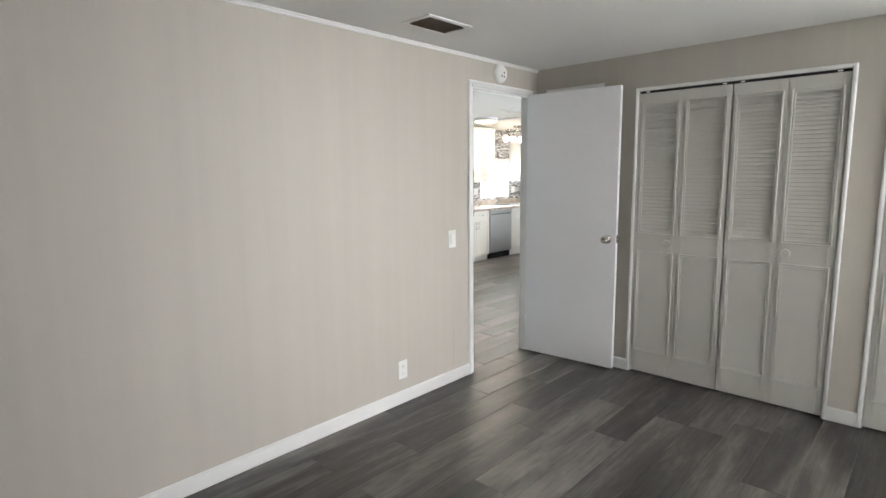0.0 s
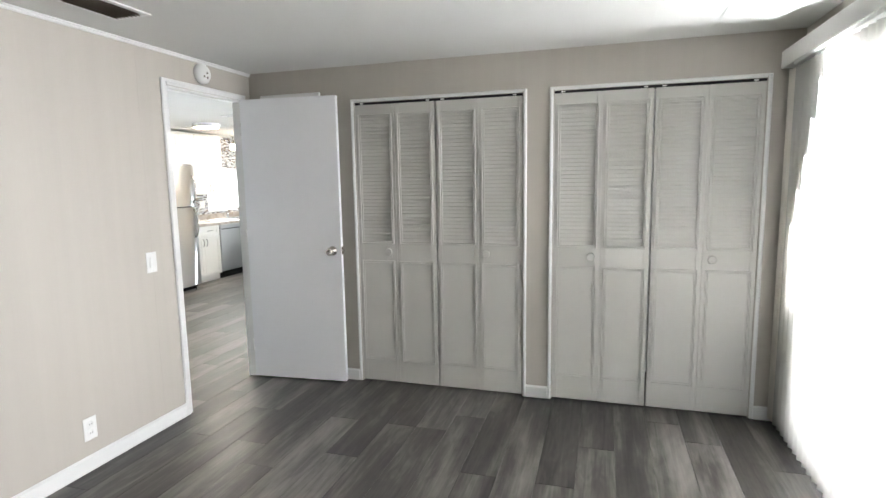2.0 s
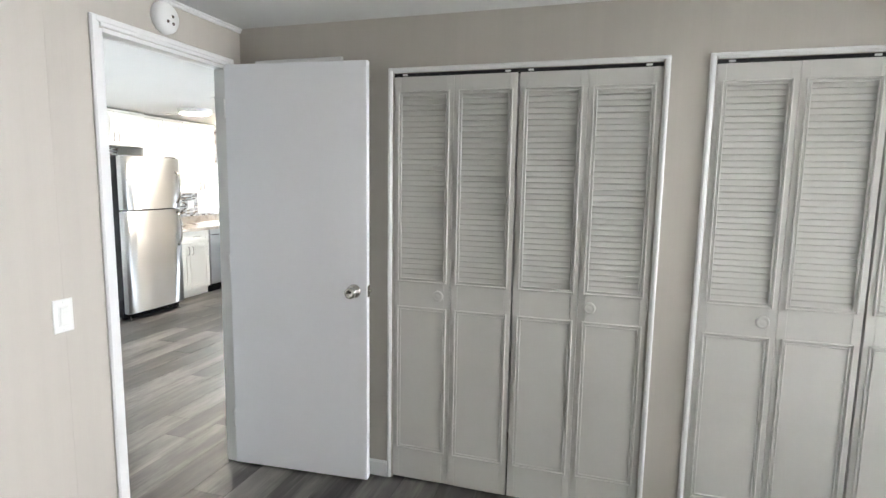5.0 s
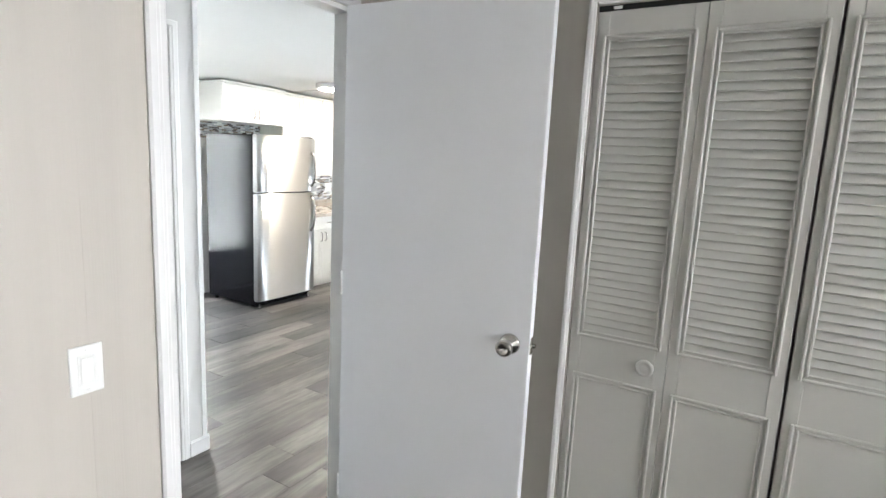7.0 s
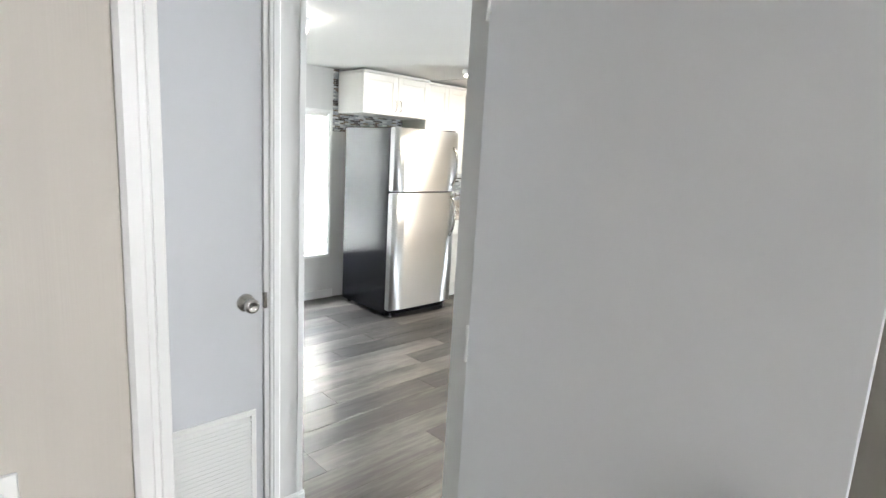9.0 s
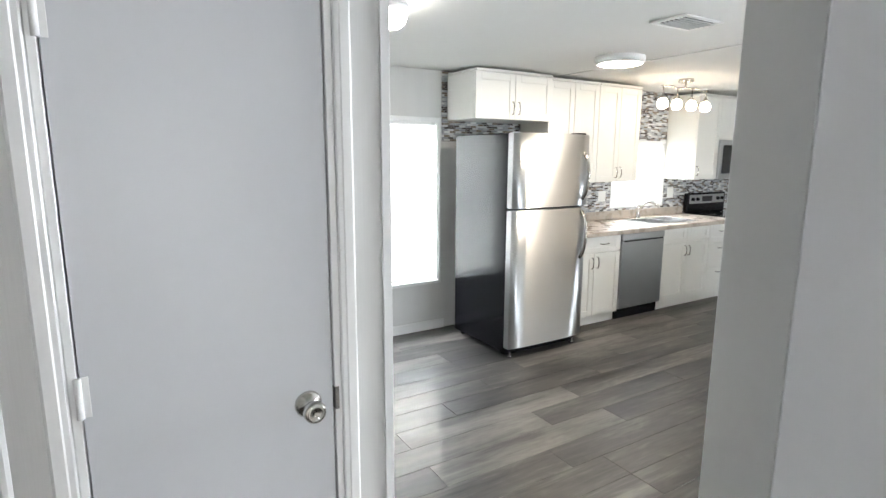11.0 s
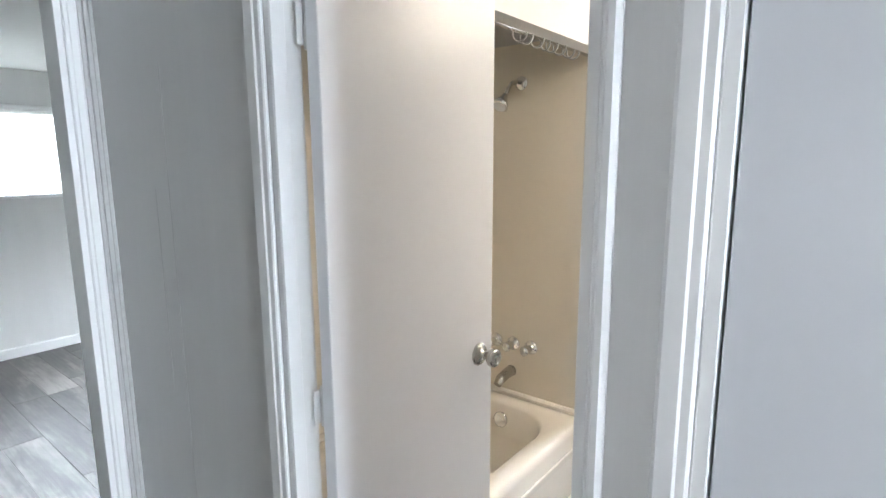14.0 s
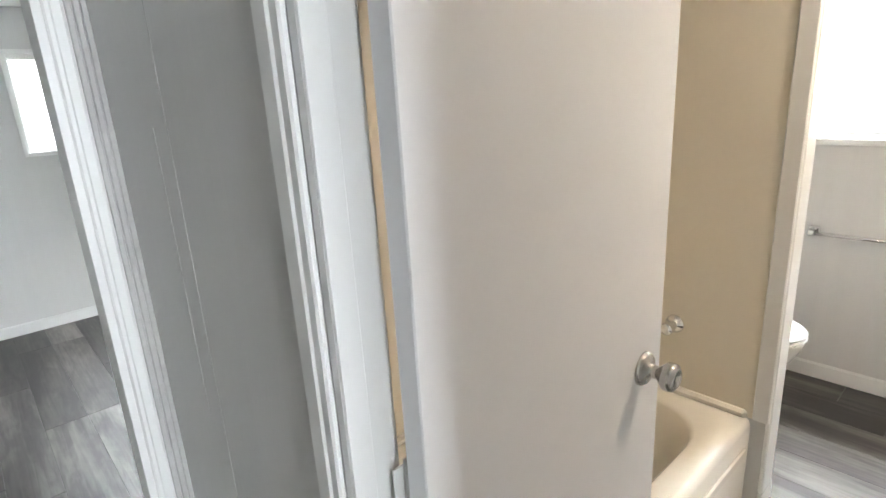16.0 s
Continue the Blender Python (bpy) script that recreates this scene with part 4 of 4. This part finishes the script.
# sink and tap
sink = thing("kitchen_sink", "stainless steel double sink set into the worktop", "sink", (-5.74, 7.84, CT))
bm = bmesh.new()
X0, X1, Y0, Y1 = -0.205, 0.205, -0.335, 0.335
for a0, a1, b0, b1 in ((X0, X1, Y0, Y0 + 0.03), (X0, X1, Y1 - 0.03, Y1), (X0, X0 + 0.03, Y0 + 0.03, Y1 - 0.03), (X1 - 0.03, X1, Y0 + 0.03, Y1 - 0.03), (X0 + 0.03, X1 - 0.03, -0.012, 0.012)):
    cbox(bm, (a0, b0, 0.0005), (a1, b1, 0.006), 0.002)
part("rim", bm, STEEL, sink)
for b0, b1 in ((Y0 + 0.03, -0.012), (0.012, Y1 - 0.03)):
    bm = bmesh.new()
    x0, x1, z = X0 + 0.03, X1 - 0.03, -0.15
    r = [bm.verts.new(v) for v in ((x0, b0, 0.001), (x1, b0, 0.001), (x1, b1, 0.001), (x0, b1, 0.001))]
    s = [bm.verts.new(v) for v in ((x0 + 0.02, b0 + 0.02, z), (x1 - 0.02, b0 + 0.02, z), (x1 - 0.02, b1 - 0.02, z), (x0 + 0.02, b1 - 0.02, z))]
    for i in range(4):
        bm.faces.new((r[i], r[(i + 1) % 4], s[(i + 1) % 4], s[i]))
    bm.faces.new(s)
    part("basin", bm, STEEL, sink)
tap = thing("kitchen_tap", "chrome single-lever tap behind the sink", "tap", (-5.985, 7.78, CT))
bm = bmesh.new()
lathe(bm, [(0, 0), (0.030, 0), (0.030, 0.008), (0.024, 0.015), (0.022, 0.09), (0.026, 0.11), (0.024, 0.14), (0.012, 0.155), (0, 0.158)], None, 20)
body = part("tap_body", bm, CHROME, tap)
bm = bmesh.new()
tube(bm, [(0.0, 0, 0.09), (0.05, 0.01, 0.15), (0.11, 0.02, 0.185), (0.17, 0.03, 0.18), (0.205, 0.036, 0.155), (0.215, 0.038, 0.13)], [0.016, 0.015, 0.014, 0.014, 0.015, 0.016], 14)
part("spout", bm, CHROME, tap)
bm = bmesh.new()
tube(bm, [(0, 0, 0.15), (0.02, 0.02, 0.175), (0.07, 0.05, 0.20)], [0.010, 0.008, 0.006], 10)
part("lever", bm, CHROME, tap)

# dishwasher
dw = thing("dishwasher", "stainless steel dishwasher between the base cabinets", "dishwasher", (OX, 7.2, 0))
D = FX - OX
solid("body", (0.05, -0.298, 0.10), (D - 0.03, 0.298, 0.815), BLACK, dw, 0.002)
solid("door_panel", (D - 0.029, -0.297, 0.105), (D + 0.012, 0.297, 0.745), STEEL, dw, 0.006)
solid("control_strip", (D - 0.029, -0.297, 0.75), (D + 0.016, 0.297, 0.812), STEEL, dw, 0.006, "darker steel control strip with a pocket handle")
solid("pocket_shadow", (D + 0.0125, -0.27, 0.738), (D + 0.0145, 0.27, 0.749), DARK, dw, 0)
solid("toe_kick", (0.10, -0.297, 0.0), (D - 0.03, 0.297, 0.0995), BLACK, dw, 0.001)

# stove
st = thing("stove", "stainless steel electric range with a black glass top", "stove", (OX, 9.07, 0))
solid("body", (0.03, -0.375, 0.06), (D, 0.375, 0.835), STEEL, st, 0.002)
solid("cooktop", (0.03, -0.378, 0.8355), (D + 0.03, 0.378, 0.856), BLACKGLASS, st, 0.004)
bg = solid("backguard", (0.02, -0.378, 0.857), (0.075, 0.378, 1.09), BLACK, st, 0.012)
solid("control_panel", (0.0745, -0.34, 0.965), (0.079, 0.34, 1.07), STEEL, bg, 0.003)
solid("clock_display", (0.0785, -0.10, 0.985), (0.081, 0.10, 1.05), BLACKGLASS, bg, 0.001)
for y in (-0.29, -0.20, 0.20, 0.29):
    bm = bmesh.new()
    lathe(bm, [(0, 0.025), (0.018, 0.025), (0.021, 0.0)], Matrix.Translation((0.079, y, 1.018)) @ FACE_PX, 16)
    part("control_knob", bm, BLACK, bg)
dr = solid("oven_door", (D + 0.001, -0.372, 0.26), (D + 0.035, 0.372, 0.815), STEEL, st, 0.004)
solid("oven_window", (D + 0.0345, -0.27, 0.36), (D + 0.0375, 0.27, 0.70), BLACKGLASS, dr, 0.002)
bm = bmesh.new()
tube(bm, [(D + 0.035, -0.33, 0.765), (D + 0.075, -0.32, 0.77), (D + 0.08, 0, 0.77), (D + 0.075, 0.32, 0.77), (D + 0.035, 0.33, 0.765)], 0.011, 10)
part("oven_handle", bm, STEEL, dr)
solid("storage_drawer", (D + 0.001, -0.372, 0.07), (D + 0.03, 0.372, 0.25), STEEL, st, 0.004)
solid("plinth", (0.06, -0.36, 0.0), (D - 0.03, 0.36, 0.0595), BLACK, st, 0)
for y in (-0.19, 0.19):
    for x in (0.22, 0.47):
        bm = bmesh.new()
        lathe(bm, [(0.088, 0.8563), (0.088, 0.8570), (0.080, 0.8572), (0.080, 0.8563)], Matrix.Translation((x, y, 0)), 28)
        part("burner_ring", bm, NICKEL, st)

# microwave over the stove
mw = thing("microwave", "stainless over-the-range microwave with a dark window", "microwave", (OX, 9.10, 1.27))
solid("body", (0.02, -0.378, 0), (0.37, 0.378, 0.428), BLACK, mw, 0.003)
md = solid("door", (0.371, -0.378, 0.0), (0.40, 0.20, 0.428), STEEL, mw, 0.005)
solid("door_window", (0.3995, -0.32, 0.06), (0.4025, 0.13, 0.37), BLACKGLASS, md, 0.002)
bm = bmesh.new()
tube(bm, [(0.40, 0.165, 0.05), (0.435, 0.165, 0.07), (0.44, 0.165, 0.21), (0.435, 0.165, 0.36), (0.40, 0.165, 0.38)], 0.010, 10)
part("handle", bm, STEEL, md)
solid("control_panel", (0.371, 0.202, 0.0), (0.399, 0.378, 0.428), BLACKGLASS, mw, 0.003)

# refrigerator
fr = thing("refrigerator", "stainless top-freezer refrigerator with black sides", "refrigerator", (-5.92, 5.405, 0))
FW, FD, FH = 0.745, 0.76, 1.672
solid("body", (0, 0, 0.035), (FD - 0.078, FW, FH), BLACK, fr, 0.006, "black textured enamel side")
for n, z0, z1 in (("freezer_door", 1.135, FH + 0.003), ("fridge_door", 0.075, 1.118)):
    bm = bmesh.new()
    seg = 10
    prof = []
    for i in range(seg + 1):
        y = FW * i / seg
        u = 2 * i / seg - 1
        prof.append((FD - 0.004 - 0.012 * u * u, y))
    f = FD - 0.07
    lo = [bm.verts.new((x, y, z0)) for x, y in prof] + [bm.verts.new((f, FW, z0)), bm.verts.new((f, 0, z0))]
    hi = [bm.verts.new((x, y, z1)) for x, y in prof] + [bm.verts.new((f, FW, z1)), bm.verts.new((f, 0, z1))]
    k = len(lo)
    for i in range(k):
        fc = bm.faces.new((lo[i], lo[(i + 1) % k], hi[(i + 1) % k], hi[i]))
        fc.smooth = i < seg
    bm.faces.new(list(reversed(lo)))
    bm.faces.new(hi)
    bmesh.ops.bevel(bm, geom=[e for e in bm.edges if abs(e.verts[0].co.z - e.verts[1].co.z) < 1e-5 or e.calc_face_angle(0) > 0.6], offset=0.006, segments=2, affect="EDGES", clamp_overlap=True)
    fd = part(n, bm, STEEL, fr, "brushed stainless door")
    up = n == "freezer_door"
    h0, h1 = (z0 + 0.05, z1 - 0.14) if up else (z1 - 0.40, z1 - 0.03)
    bm = bmesh.new()
    pts = []
    for i in range(9):
        u = i / 8
        pts.append((FD - 0.012 + 0.060 * math.sin(math.pi * u) ** 0.6, FW - 0.05 - 0.004 * math.sin(math.pi * u), h0 + (h1 - h0) * u))
    tube(bm, pts, [0.014] + [0.0115] * 7 + [0.014], 12)
    part("handle", bm, NICKEL, fd, "curved grey bar handle")
    if up:
        solid("badge", (FD - 0.0125, 0.085, 1.475), (FD - 0.0085, 0.155, 1.488), PLASTIC, fd, 0.0005, "small silver name plate")
solid("door_gasket", (FD - 0.085, 0.008, 0.08), (FD - 0.071, FW - 0.008, FH - 0.01), DARK, fr, 0.002)
solid("base_grille", (FD - 0.14, 0.02, 0.012), (FD - 0.079, FW - 0.02, 0.0345), BLACK, fr, 0.002)
for y in (0.05, FW - 0.05):
    bm = bmesh.new()
    lathe(bm, [(0, 0), (0.018, 0), (0.018, 0.012), (0.008, 0.014), (0.008, 0.04), (0, 0.04)], Matrix.Translation((FD - 0.055, y, 0)), 12)
    part("levelling_foot", bm, CHROME, fr)
    bm = bmesh.new()
    lathe(bm, [(0, 0), (0.018, 0), (0.018, 0.036), (0, 0.036)], Matrix.Translation((0.06, y, 0)), 12)
    part("rear_foot", bm, BLACK, fr)
bm = bmesh.new()
cbox(bm, (FD - 0.12, FW - 0.10, FH), (FD - 0.03, FW - 0.02, FH + 0.014), 0.004)
part("hinge_cover", bm, BLACK, fr)

# island with a wooden top
isl = thing("kitchen_island", "white kitchen island cabinet with a butcher-block top", "kitchen island", (-3.93, 6.20, 0))
solid("end_panel", (0.075, 0.32, 0.0), (0.66, 0.345, 0.86), CABINET, isl, 0.002)
solid("body", (0.02, 0.3455, 0.095), (0.66, 1.9, 0.86), CABINET, isl, 0.002)
solid("toe_kick", (0.08, 0.3455, 0.0), (0.655, 1.88, 0.0945), CABINET, isl, 0.001)
solid("front_stile", (0.0, 0.318, 0.095), (0.074, 0.345, 0.86), CABINET, isl, 0.002)
solid("end_skirting", (0.075, 0.309, 0.0), (0.66, 0.3195, 0.08), CABINET, isl, 0.002)
bm = bmesh.new()
for i in range(8):
    cbox(bm, (-0.05 + 0.095 * i, 0.0, 0.8605), (-0.05 + 0.095 * (i + 1) - 0.0006, 1.98, 0.90), 0.001)
part("wooden_top", bm, WOOD, isl, "oiled butcher-block top")

# ceiling lights
led = thing("ceiling_light", "round white flush ceiling light, lit", "ceiling light", (-4.88, 6.10, H))
bm = bmesh.new()
lathe(bm, [(0.17, -0.001), (0.172, -0.02), (0.165, -0.045), (0.150, -0.052), (0.150, -0.046), (0.150, -0.001)], None, 40)
part("rim", bm, TRIM, led)
bm = bmesh.new()
lathe(bm, [(0.149, -0.044), (0.13, -0.054), (0.08, -0.060), (0, -0.062)], None, 40)
part("diffuser", bm, LED, led, "glowing white diffuser")
dome = thing("dome_light", "small round ceiling light with a glass dome, lit", "ceiling light", (-4.54, 4.16, H))
bm = bmesh.new()
lathe(bm, [(0, -0.001), (0.075, -0.001), (0.078, -0.02), (0.07, -0.03), (0, -0.03)], None, 28)
part("base", bm, TRIM, dome)
bm = bmesh.new()
lathe(bm, [(0.066, -0.03), (0.072, -0.05), (0.060, -0.085), (0.035, -0.105), (0, -0.11)], None, 28)
part("glass_dome", bm, DOMEGLOW, dome, "frosted glass dome")

tr = thing("track_light", "nickel ceiling bar light with four frosted globes, lit", "ceiling light", (-5.30, 7.46, H))
bm = bmesh.new()
lathe(bm, [(0, -0.001), (0.065, -0.001), (0.065, -0.03), (0.05, -0.034), (0, -0.034)], None, 28)
part("canopy", bm, NICKEL, tr)
bm = bmesh.new()
tube(bm, [(0, 0, -0.03), (0, 0, -0.075)], 0.009, 10)
part("stem", bm, NICKEL, tr)
bm = bmesh.new()
tube(bm, [(0.04 * math.sin(i * math.pi / 4), -0.34 + 0.68 * i / 16, -0.08) for i in range(17)], 0.007, 10)
bar = part("bar", bm, NICKEL, tr)
for y in (-0.31, -0.11, 0.10, 0.31):
    g = y
    bm = bmesh.new()
    tube(bm, [(0, g, -0.08), (0, g, -0.16)], 0.006, 8)
    lathe(bm, [(0, -0.15), (0.018, -0.152), (0.026, -0.185), (0.02, -0.187)], Matrix.Translation((0, g, 0)), 16)
    arm = part("lamp_arm", bm, NICKEL, tr)
    bm = bmesh.new()
    lathe(bm, [(0.022, -0.187), (0.038, -0.198), (0.047, -0.225), (0.044, -0.25), (0.03, -0.27), (0, -0.276)], Matrix.Translation((0, g, 0)), 24)
    part("globe", bm, GLOBE, arm, "glowing frosted glass globe")

# ---- bathroom ----
tub = thing("bathtub", "cream enamel bathtub with a stepped apron", "bathtub", (-4.922, 1.308, 0))
L, W, R = 1.474, 0.790, 0.365


def tub_loop(bm, x0, x1, y0, y1, z, r, n=6):
    pts = []
    for cx, cy, a in ((x1 - r, y1 - r, 0), (x0 + r, y1 - r, 90), (x0 + r, y0 + r, 180), (x1 - r, y0 + r, 270)):
        for i in range(n + 1):
            t = radians(a + 90 * i / n)
            pts.append(bm.verts.new((cx + r * math.cos(t), cy + r * math.sin(t), z)))
    return pts


bm = bmesh.new()
loops = [tub_loop(bm, 0, L, 0, W, 0.0, 0.004), tub_loop(bm, 0, L, 0, W, R - 0.03, 0.004), tub_loop(bm, 0.002, L - 0.002, 0.002, W - 0.006, R - 0.008, 0.008), tub_loop(bm, 0.01, L - 0.01, 0.01, W - 0.018, R, 0.012),
         tub_loop(bm, 0.085, L - 0.075, 0.07, W - 0.085, R + 0.001, 0.20), tub_loop(bm, 0.10, L - 0.09, 0.085, W - 0.10, R - 0.016, 0.195), tub_loop(bm, 0.12, L - 0.14, 0.10, W - 0.115, 0.20, 0.19),
         tub_loop(bm, 0.15, L - 0.22, 0.13, W - 0.145, 0.07, 0.17), tub_loop(bm, 0.20, L - 0.30, 0.18, W - 0.20, 0.045, 0.14)]
for a, b in zip(loops, loops[1:]):
    for i in range(len(a)):
        bm.faces.new((a[i], a[(i + 1) % len(a)], b[(i + 1) % len(b)], b[i])).smooth = True
bm.faces.new(loops[-1])
shell = part("tub_shell", bm, TUB, tub)
bm = bmesh.new()
cbox(bm, (0.02, W - 0.001, 0.0), (L - 0.01, W + 0.018, 0.055), 0.006)
cbox(bm, (0.05, W - 0.001, 0.24), (L - 0.03, W + 0.010, 0.275), 0.006)
part("apron_step", bm, TUB, tub)
bm = bmesh.new()
cbox(bm, (0.0, 0.0, R - 0.004), (0.028, W - 0.012, R + 0.028), 0.010)
cbox(bm, (0.028, 0.0, R - 0.004), (L, 0.028, R + 0.028), 0.010)
part("tiling_flange", bm, TUB, tub)
bm = bmesh.new()
lathe(bm, [(0, 0.010), (0.028, 0.010), (0.036, 0.006), (0.038, 0.0)], Matrix.Translation((0.112, 0.412, 0.280)) @ pose(0, 0, 0, 0, 82, 0), 24)
part("overflow_plate", bm, CHROME, tub, "chrome overflow plate")
bm = bmesh.new()
lathe(bm, [(0.030, 0.0), (0.030, 0.004), (0.020, 0.005), (0.018, 0.0), (0, 0.0)], Matrix.Translation((0.28, 0.336, 0.047)), 20)
part("drain", bm, CHROME, tub)

SX = -4.922
taps = thing("tub_taps", "three chrome tub handles in a row on the wall", "taps", (SX, 1.718, 0.632))
for y in (-0.098, 0.0, 0.098):
    bm = bmesh.new()
    lathe(bm, [(0, 0), (0.034, 0), (0.033, 0.006), (0.020, 0.012), (0.014, 0.018), (0.014, 0.030)], Matrix.Translation((0, y, 0)) @ FACE_PX, 24)
    h = part("escutcheon", bm, CHROME, taps)
    bm = bmesh.new()
    lathe(bm, [(0.012, 0.028), (0.020, 0.034), (0.023, 0.044), (0.019, 0.052), (0.023, 0.060), (0.0225, 0.072), (0.014, 0.078), (0, 0.078)], Matrix.Translation((0, y, 0)) @ FACE_PX, 8)
    part("handle", bm, CHROME, h, "faceted chrome handle")
sp = thing("tub_spout", "chrome tub spout below the handles", "spout", (SX, 1.708, 0.490))
bm = bmesh.new()
tube(bm, [(0, 0, 0), (0.02, 0, 0.0), (0.06, 0, -0.004), (0.10, 0, -0.014), (0.125, 0, -0.032)], [0.028, 0.026, 0.025, 0.024, 0.019], 18)
part("spout_body", bm, NICKEL, sp)
sh = thing("shower_fitting", "chrome shower head on a bent arm", "shower", (SX, 1.735, 1.852))
bm = bmesh.new()
lathe(bm, [(0, 0.012), (0.012, 0.012), (0.030, 0.004), (0.031, 0.0)], FACE_PX, 24)
part("flange", bm, CHROME, sh)
bm = bmesh.new()
tube(bm, [(0, 0, 0), (0.05, 0, 0.0), (0.08, 0, -0.008), (0.11, 0, -0.035), (0.135, 0, -0.065)], 0.0095, 12)
part("arm", bm, CHROME, sh)
bm = bmesh.new()
lathe(bm, [(0.010, 0.0), (0.014, 0.012), (0.020, 0.03), (0.034, 0.055), (0.036, 0.068), (0.030, 0.072), (0, 0.072)], Matrix.Translation((0.132, 0, -0.06)) @ pose(0, 0, 0, 0, 140, 0), 24)
head = part("spray_head", bm, CHROME, sh)
bm = bmesh.new()
lathe(bm, [(0.028, 0.0722), (0.024, 0.0735), (0, 0.074)], Matrix.Translation((0.132, 0, -0.06)) @ pose(0, 0, 0, 0, 140, 0), 24)
part("nozzle_plate", bm, PLASTIC, head)

rod = thing("shower_rod", "chrome shower curtain rod with clear rings under the header", "curtain rod", (-4.20, 2.052, 1.937))
bm = bmesh.new()
tube(bm, [(-0.72, 0, 0), (0.70, 0, 0)], 0.011, 12)
part("bar", bm, CHROME, rod)
for i in range(8):
    x = -0.58 + 0.06 * i + random.uniform(-0.012, 0.012)
    bm = bmesh.new()
    m = Matrix.Translation((x, 0, -0.012)) @ pose(0, 0, 0, 0, random.uniform(-15, 15), random.uniform(-20, 20))
    tube(bm, [(0, 0.024 * math.cos(2 * math.pi * k / 16), 0.026 * math.sin(2 * math.pi * k / 16)) for k in range(17)], 0.0035, 6, m)
    part("curtain_ring", bm, CLEAR, rod, "clear plastic curtain ring")

wc = thing("toilet", "white porcelain toilet with a closed seat", "toilet", (-5.60, 1.675, 0))
bm = bmesh.new()
lathe(bm, [(0, 0), (0.12, 0), (0.115, 0.02), (0.10, 0.12), (0.12, 0.22), (0.17, 0.33), (0.182, 0.375), (0.175, 0.385), (0, 0.385)], Matrix.Translation((0, 0.16, 0)), 32, (1, 1.32))
cbox(bm, (-0.10, -0.28, 0), (0.10, 0.02, 0.36), 0.03)
part("bowl", bm, PORCELAIN, wc)
for n, z0, z1, k in (("seat", 0.386, 0.402, 1.0), ("lid", 0.404, 0.424, 0.99)):
    bm = bmesh.new()
    lathe(bm, [(0, z0), (0.180 * k, z0), (0.188 * k, (z0 + z1) / 2), (0.180 * k, z1 - 0.002), (0.12, z1 + (0.006 if n == "lid" else 0)), (0, z1 + (0.008 if n == "lid" else 0))], Matrix.Translation((0, 0.165, 0)), 36, (1, 1.30))
    part(n, bm, PORCELAIN, wc)
tank = solid("tank", (-0.22, -0.30, 0.37), (0.22, -0.10, 0.70), PORCELAIN, wc, 0.02)
solid("tank_lid", (-0.235, -0.312, 0.701), (0.235, -0.09, 0.735), PORCELAIN, tank, 0.01)
bm = bmesh.new()
tube(bm, [(0.16, -0.10, 0.64), (0.16, -0.08, 0.64), (0.09, -0.075, 0.632)], 0.008, 8)
part("flush_lever", bm, CHROME, tank)

tb = thing("towel_bar", "chrome towel bar on the wall below the window", "towel bar", (OX, 2.143, 0.755))
for y in (-0.20, 0.20):
    bm = bmesh.new()
    cbox(bm, (0, y - 0.024, -0.024), (0.010, y + 0.024, 0.024), 0.004)
    cbox(bm, (0.010, y - 0.014, -0.014), (0.062, y + 0.014, 0.014), 0.004)
    part("bracket", bm, CHROME, tb)
bm = bmesh.new()
tube(bm, [(0.045, -0.20, -0.002), (0.045, 0.20, -0.002)], 0.009, 12)
part("bar", bm, CHROME, tb)

# ceiling light of the bathroom
vl = thing("bath_ceiling_light", "round warm lit ceiling light in the bathroom", "ceiling light", (-4.72, 2.84, H))
bm = bmesh.new()
lathe(bm, [(0, -0.001), (0.13, -0.001), (0.135, -0.02), (0.12, -0.03), (0, -0.03)], None, 32)
part("base", bm, NICKEL, vl)
WARM = glow_material("warm_dome_glass", (1.0, 0.83, 0.65), LAMPS["bath"])
bm = bmesh.new()
lathe(bm, [(0.118, -0.03), (0.115, -0.045), (0.09, -0.068), (0.05, -0.082), (0, -0.086)], None, 32)
part("glass_dome", bm, WARM, vl, "glowing frosted glass dome")

# ---- floor planks ----
PW, PL, STEP = 0.184, 1.2192, 0.2032
plank_meshes = {}


def plank_mesh(n):
    if n not in plank_meshes:
        bm = bmesh.new()
        cbox(bm, (0.0006, 0.0006, -0.0065), (PW - 0.0006, n * STEP - 0.0006, 0.0), 0.0011)
        plank_meshes[n] = mesh_of("plank", bm, PLANK)
    return plank_meshes[n]


rng = random.Random(7)
rest = bmesh.new()
ncol = int((EX - OX) / PW)
for i in range(ncol + 1):
    x = OX + i * PW
    if x + PW > EX + 0.05:
        break
    k = -rng.randrange(1, 6)
    while k * STEP < 12.4:
        a, b = max(k, 0), min(k + 6, 61)
        k += 6
        if b <= a:
            continue
        y = -2.1 + a * STEP
        y1 = -2.1 + b * STEP
        if x > -2.6 and (y > 4.2 or y1 < -1.35):
            cbox(rest, (x + 0.0006, y + 0.0006, -0.0065), (x + PW - 0.0006, y1 - 0.0006, 0.0), 0.0)
            continue
        o = part("plank", plank_mesh(b - a), PLANK, floor)
        o.location = (x, y, 0)
tagged(part("planks", rest, PLANK, floor), kind="stuff")
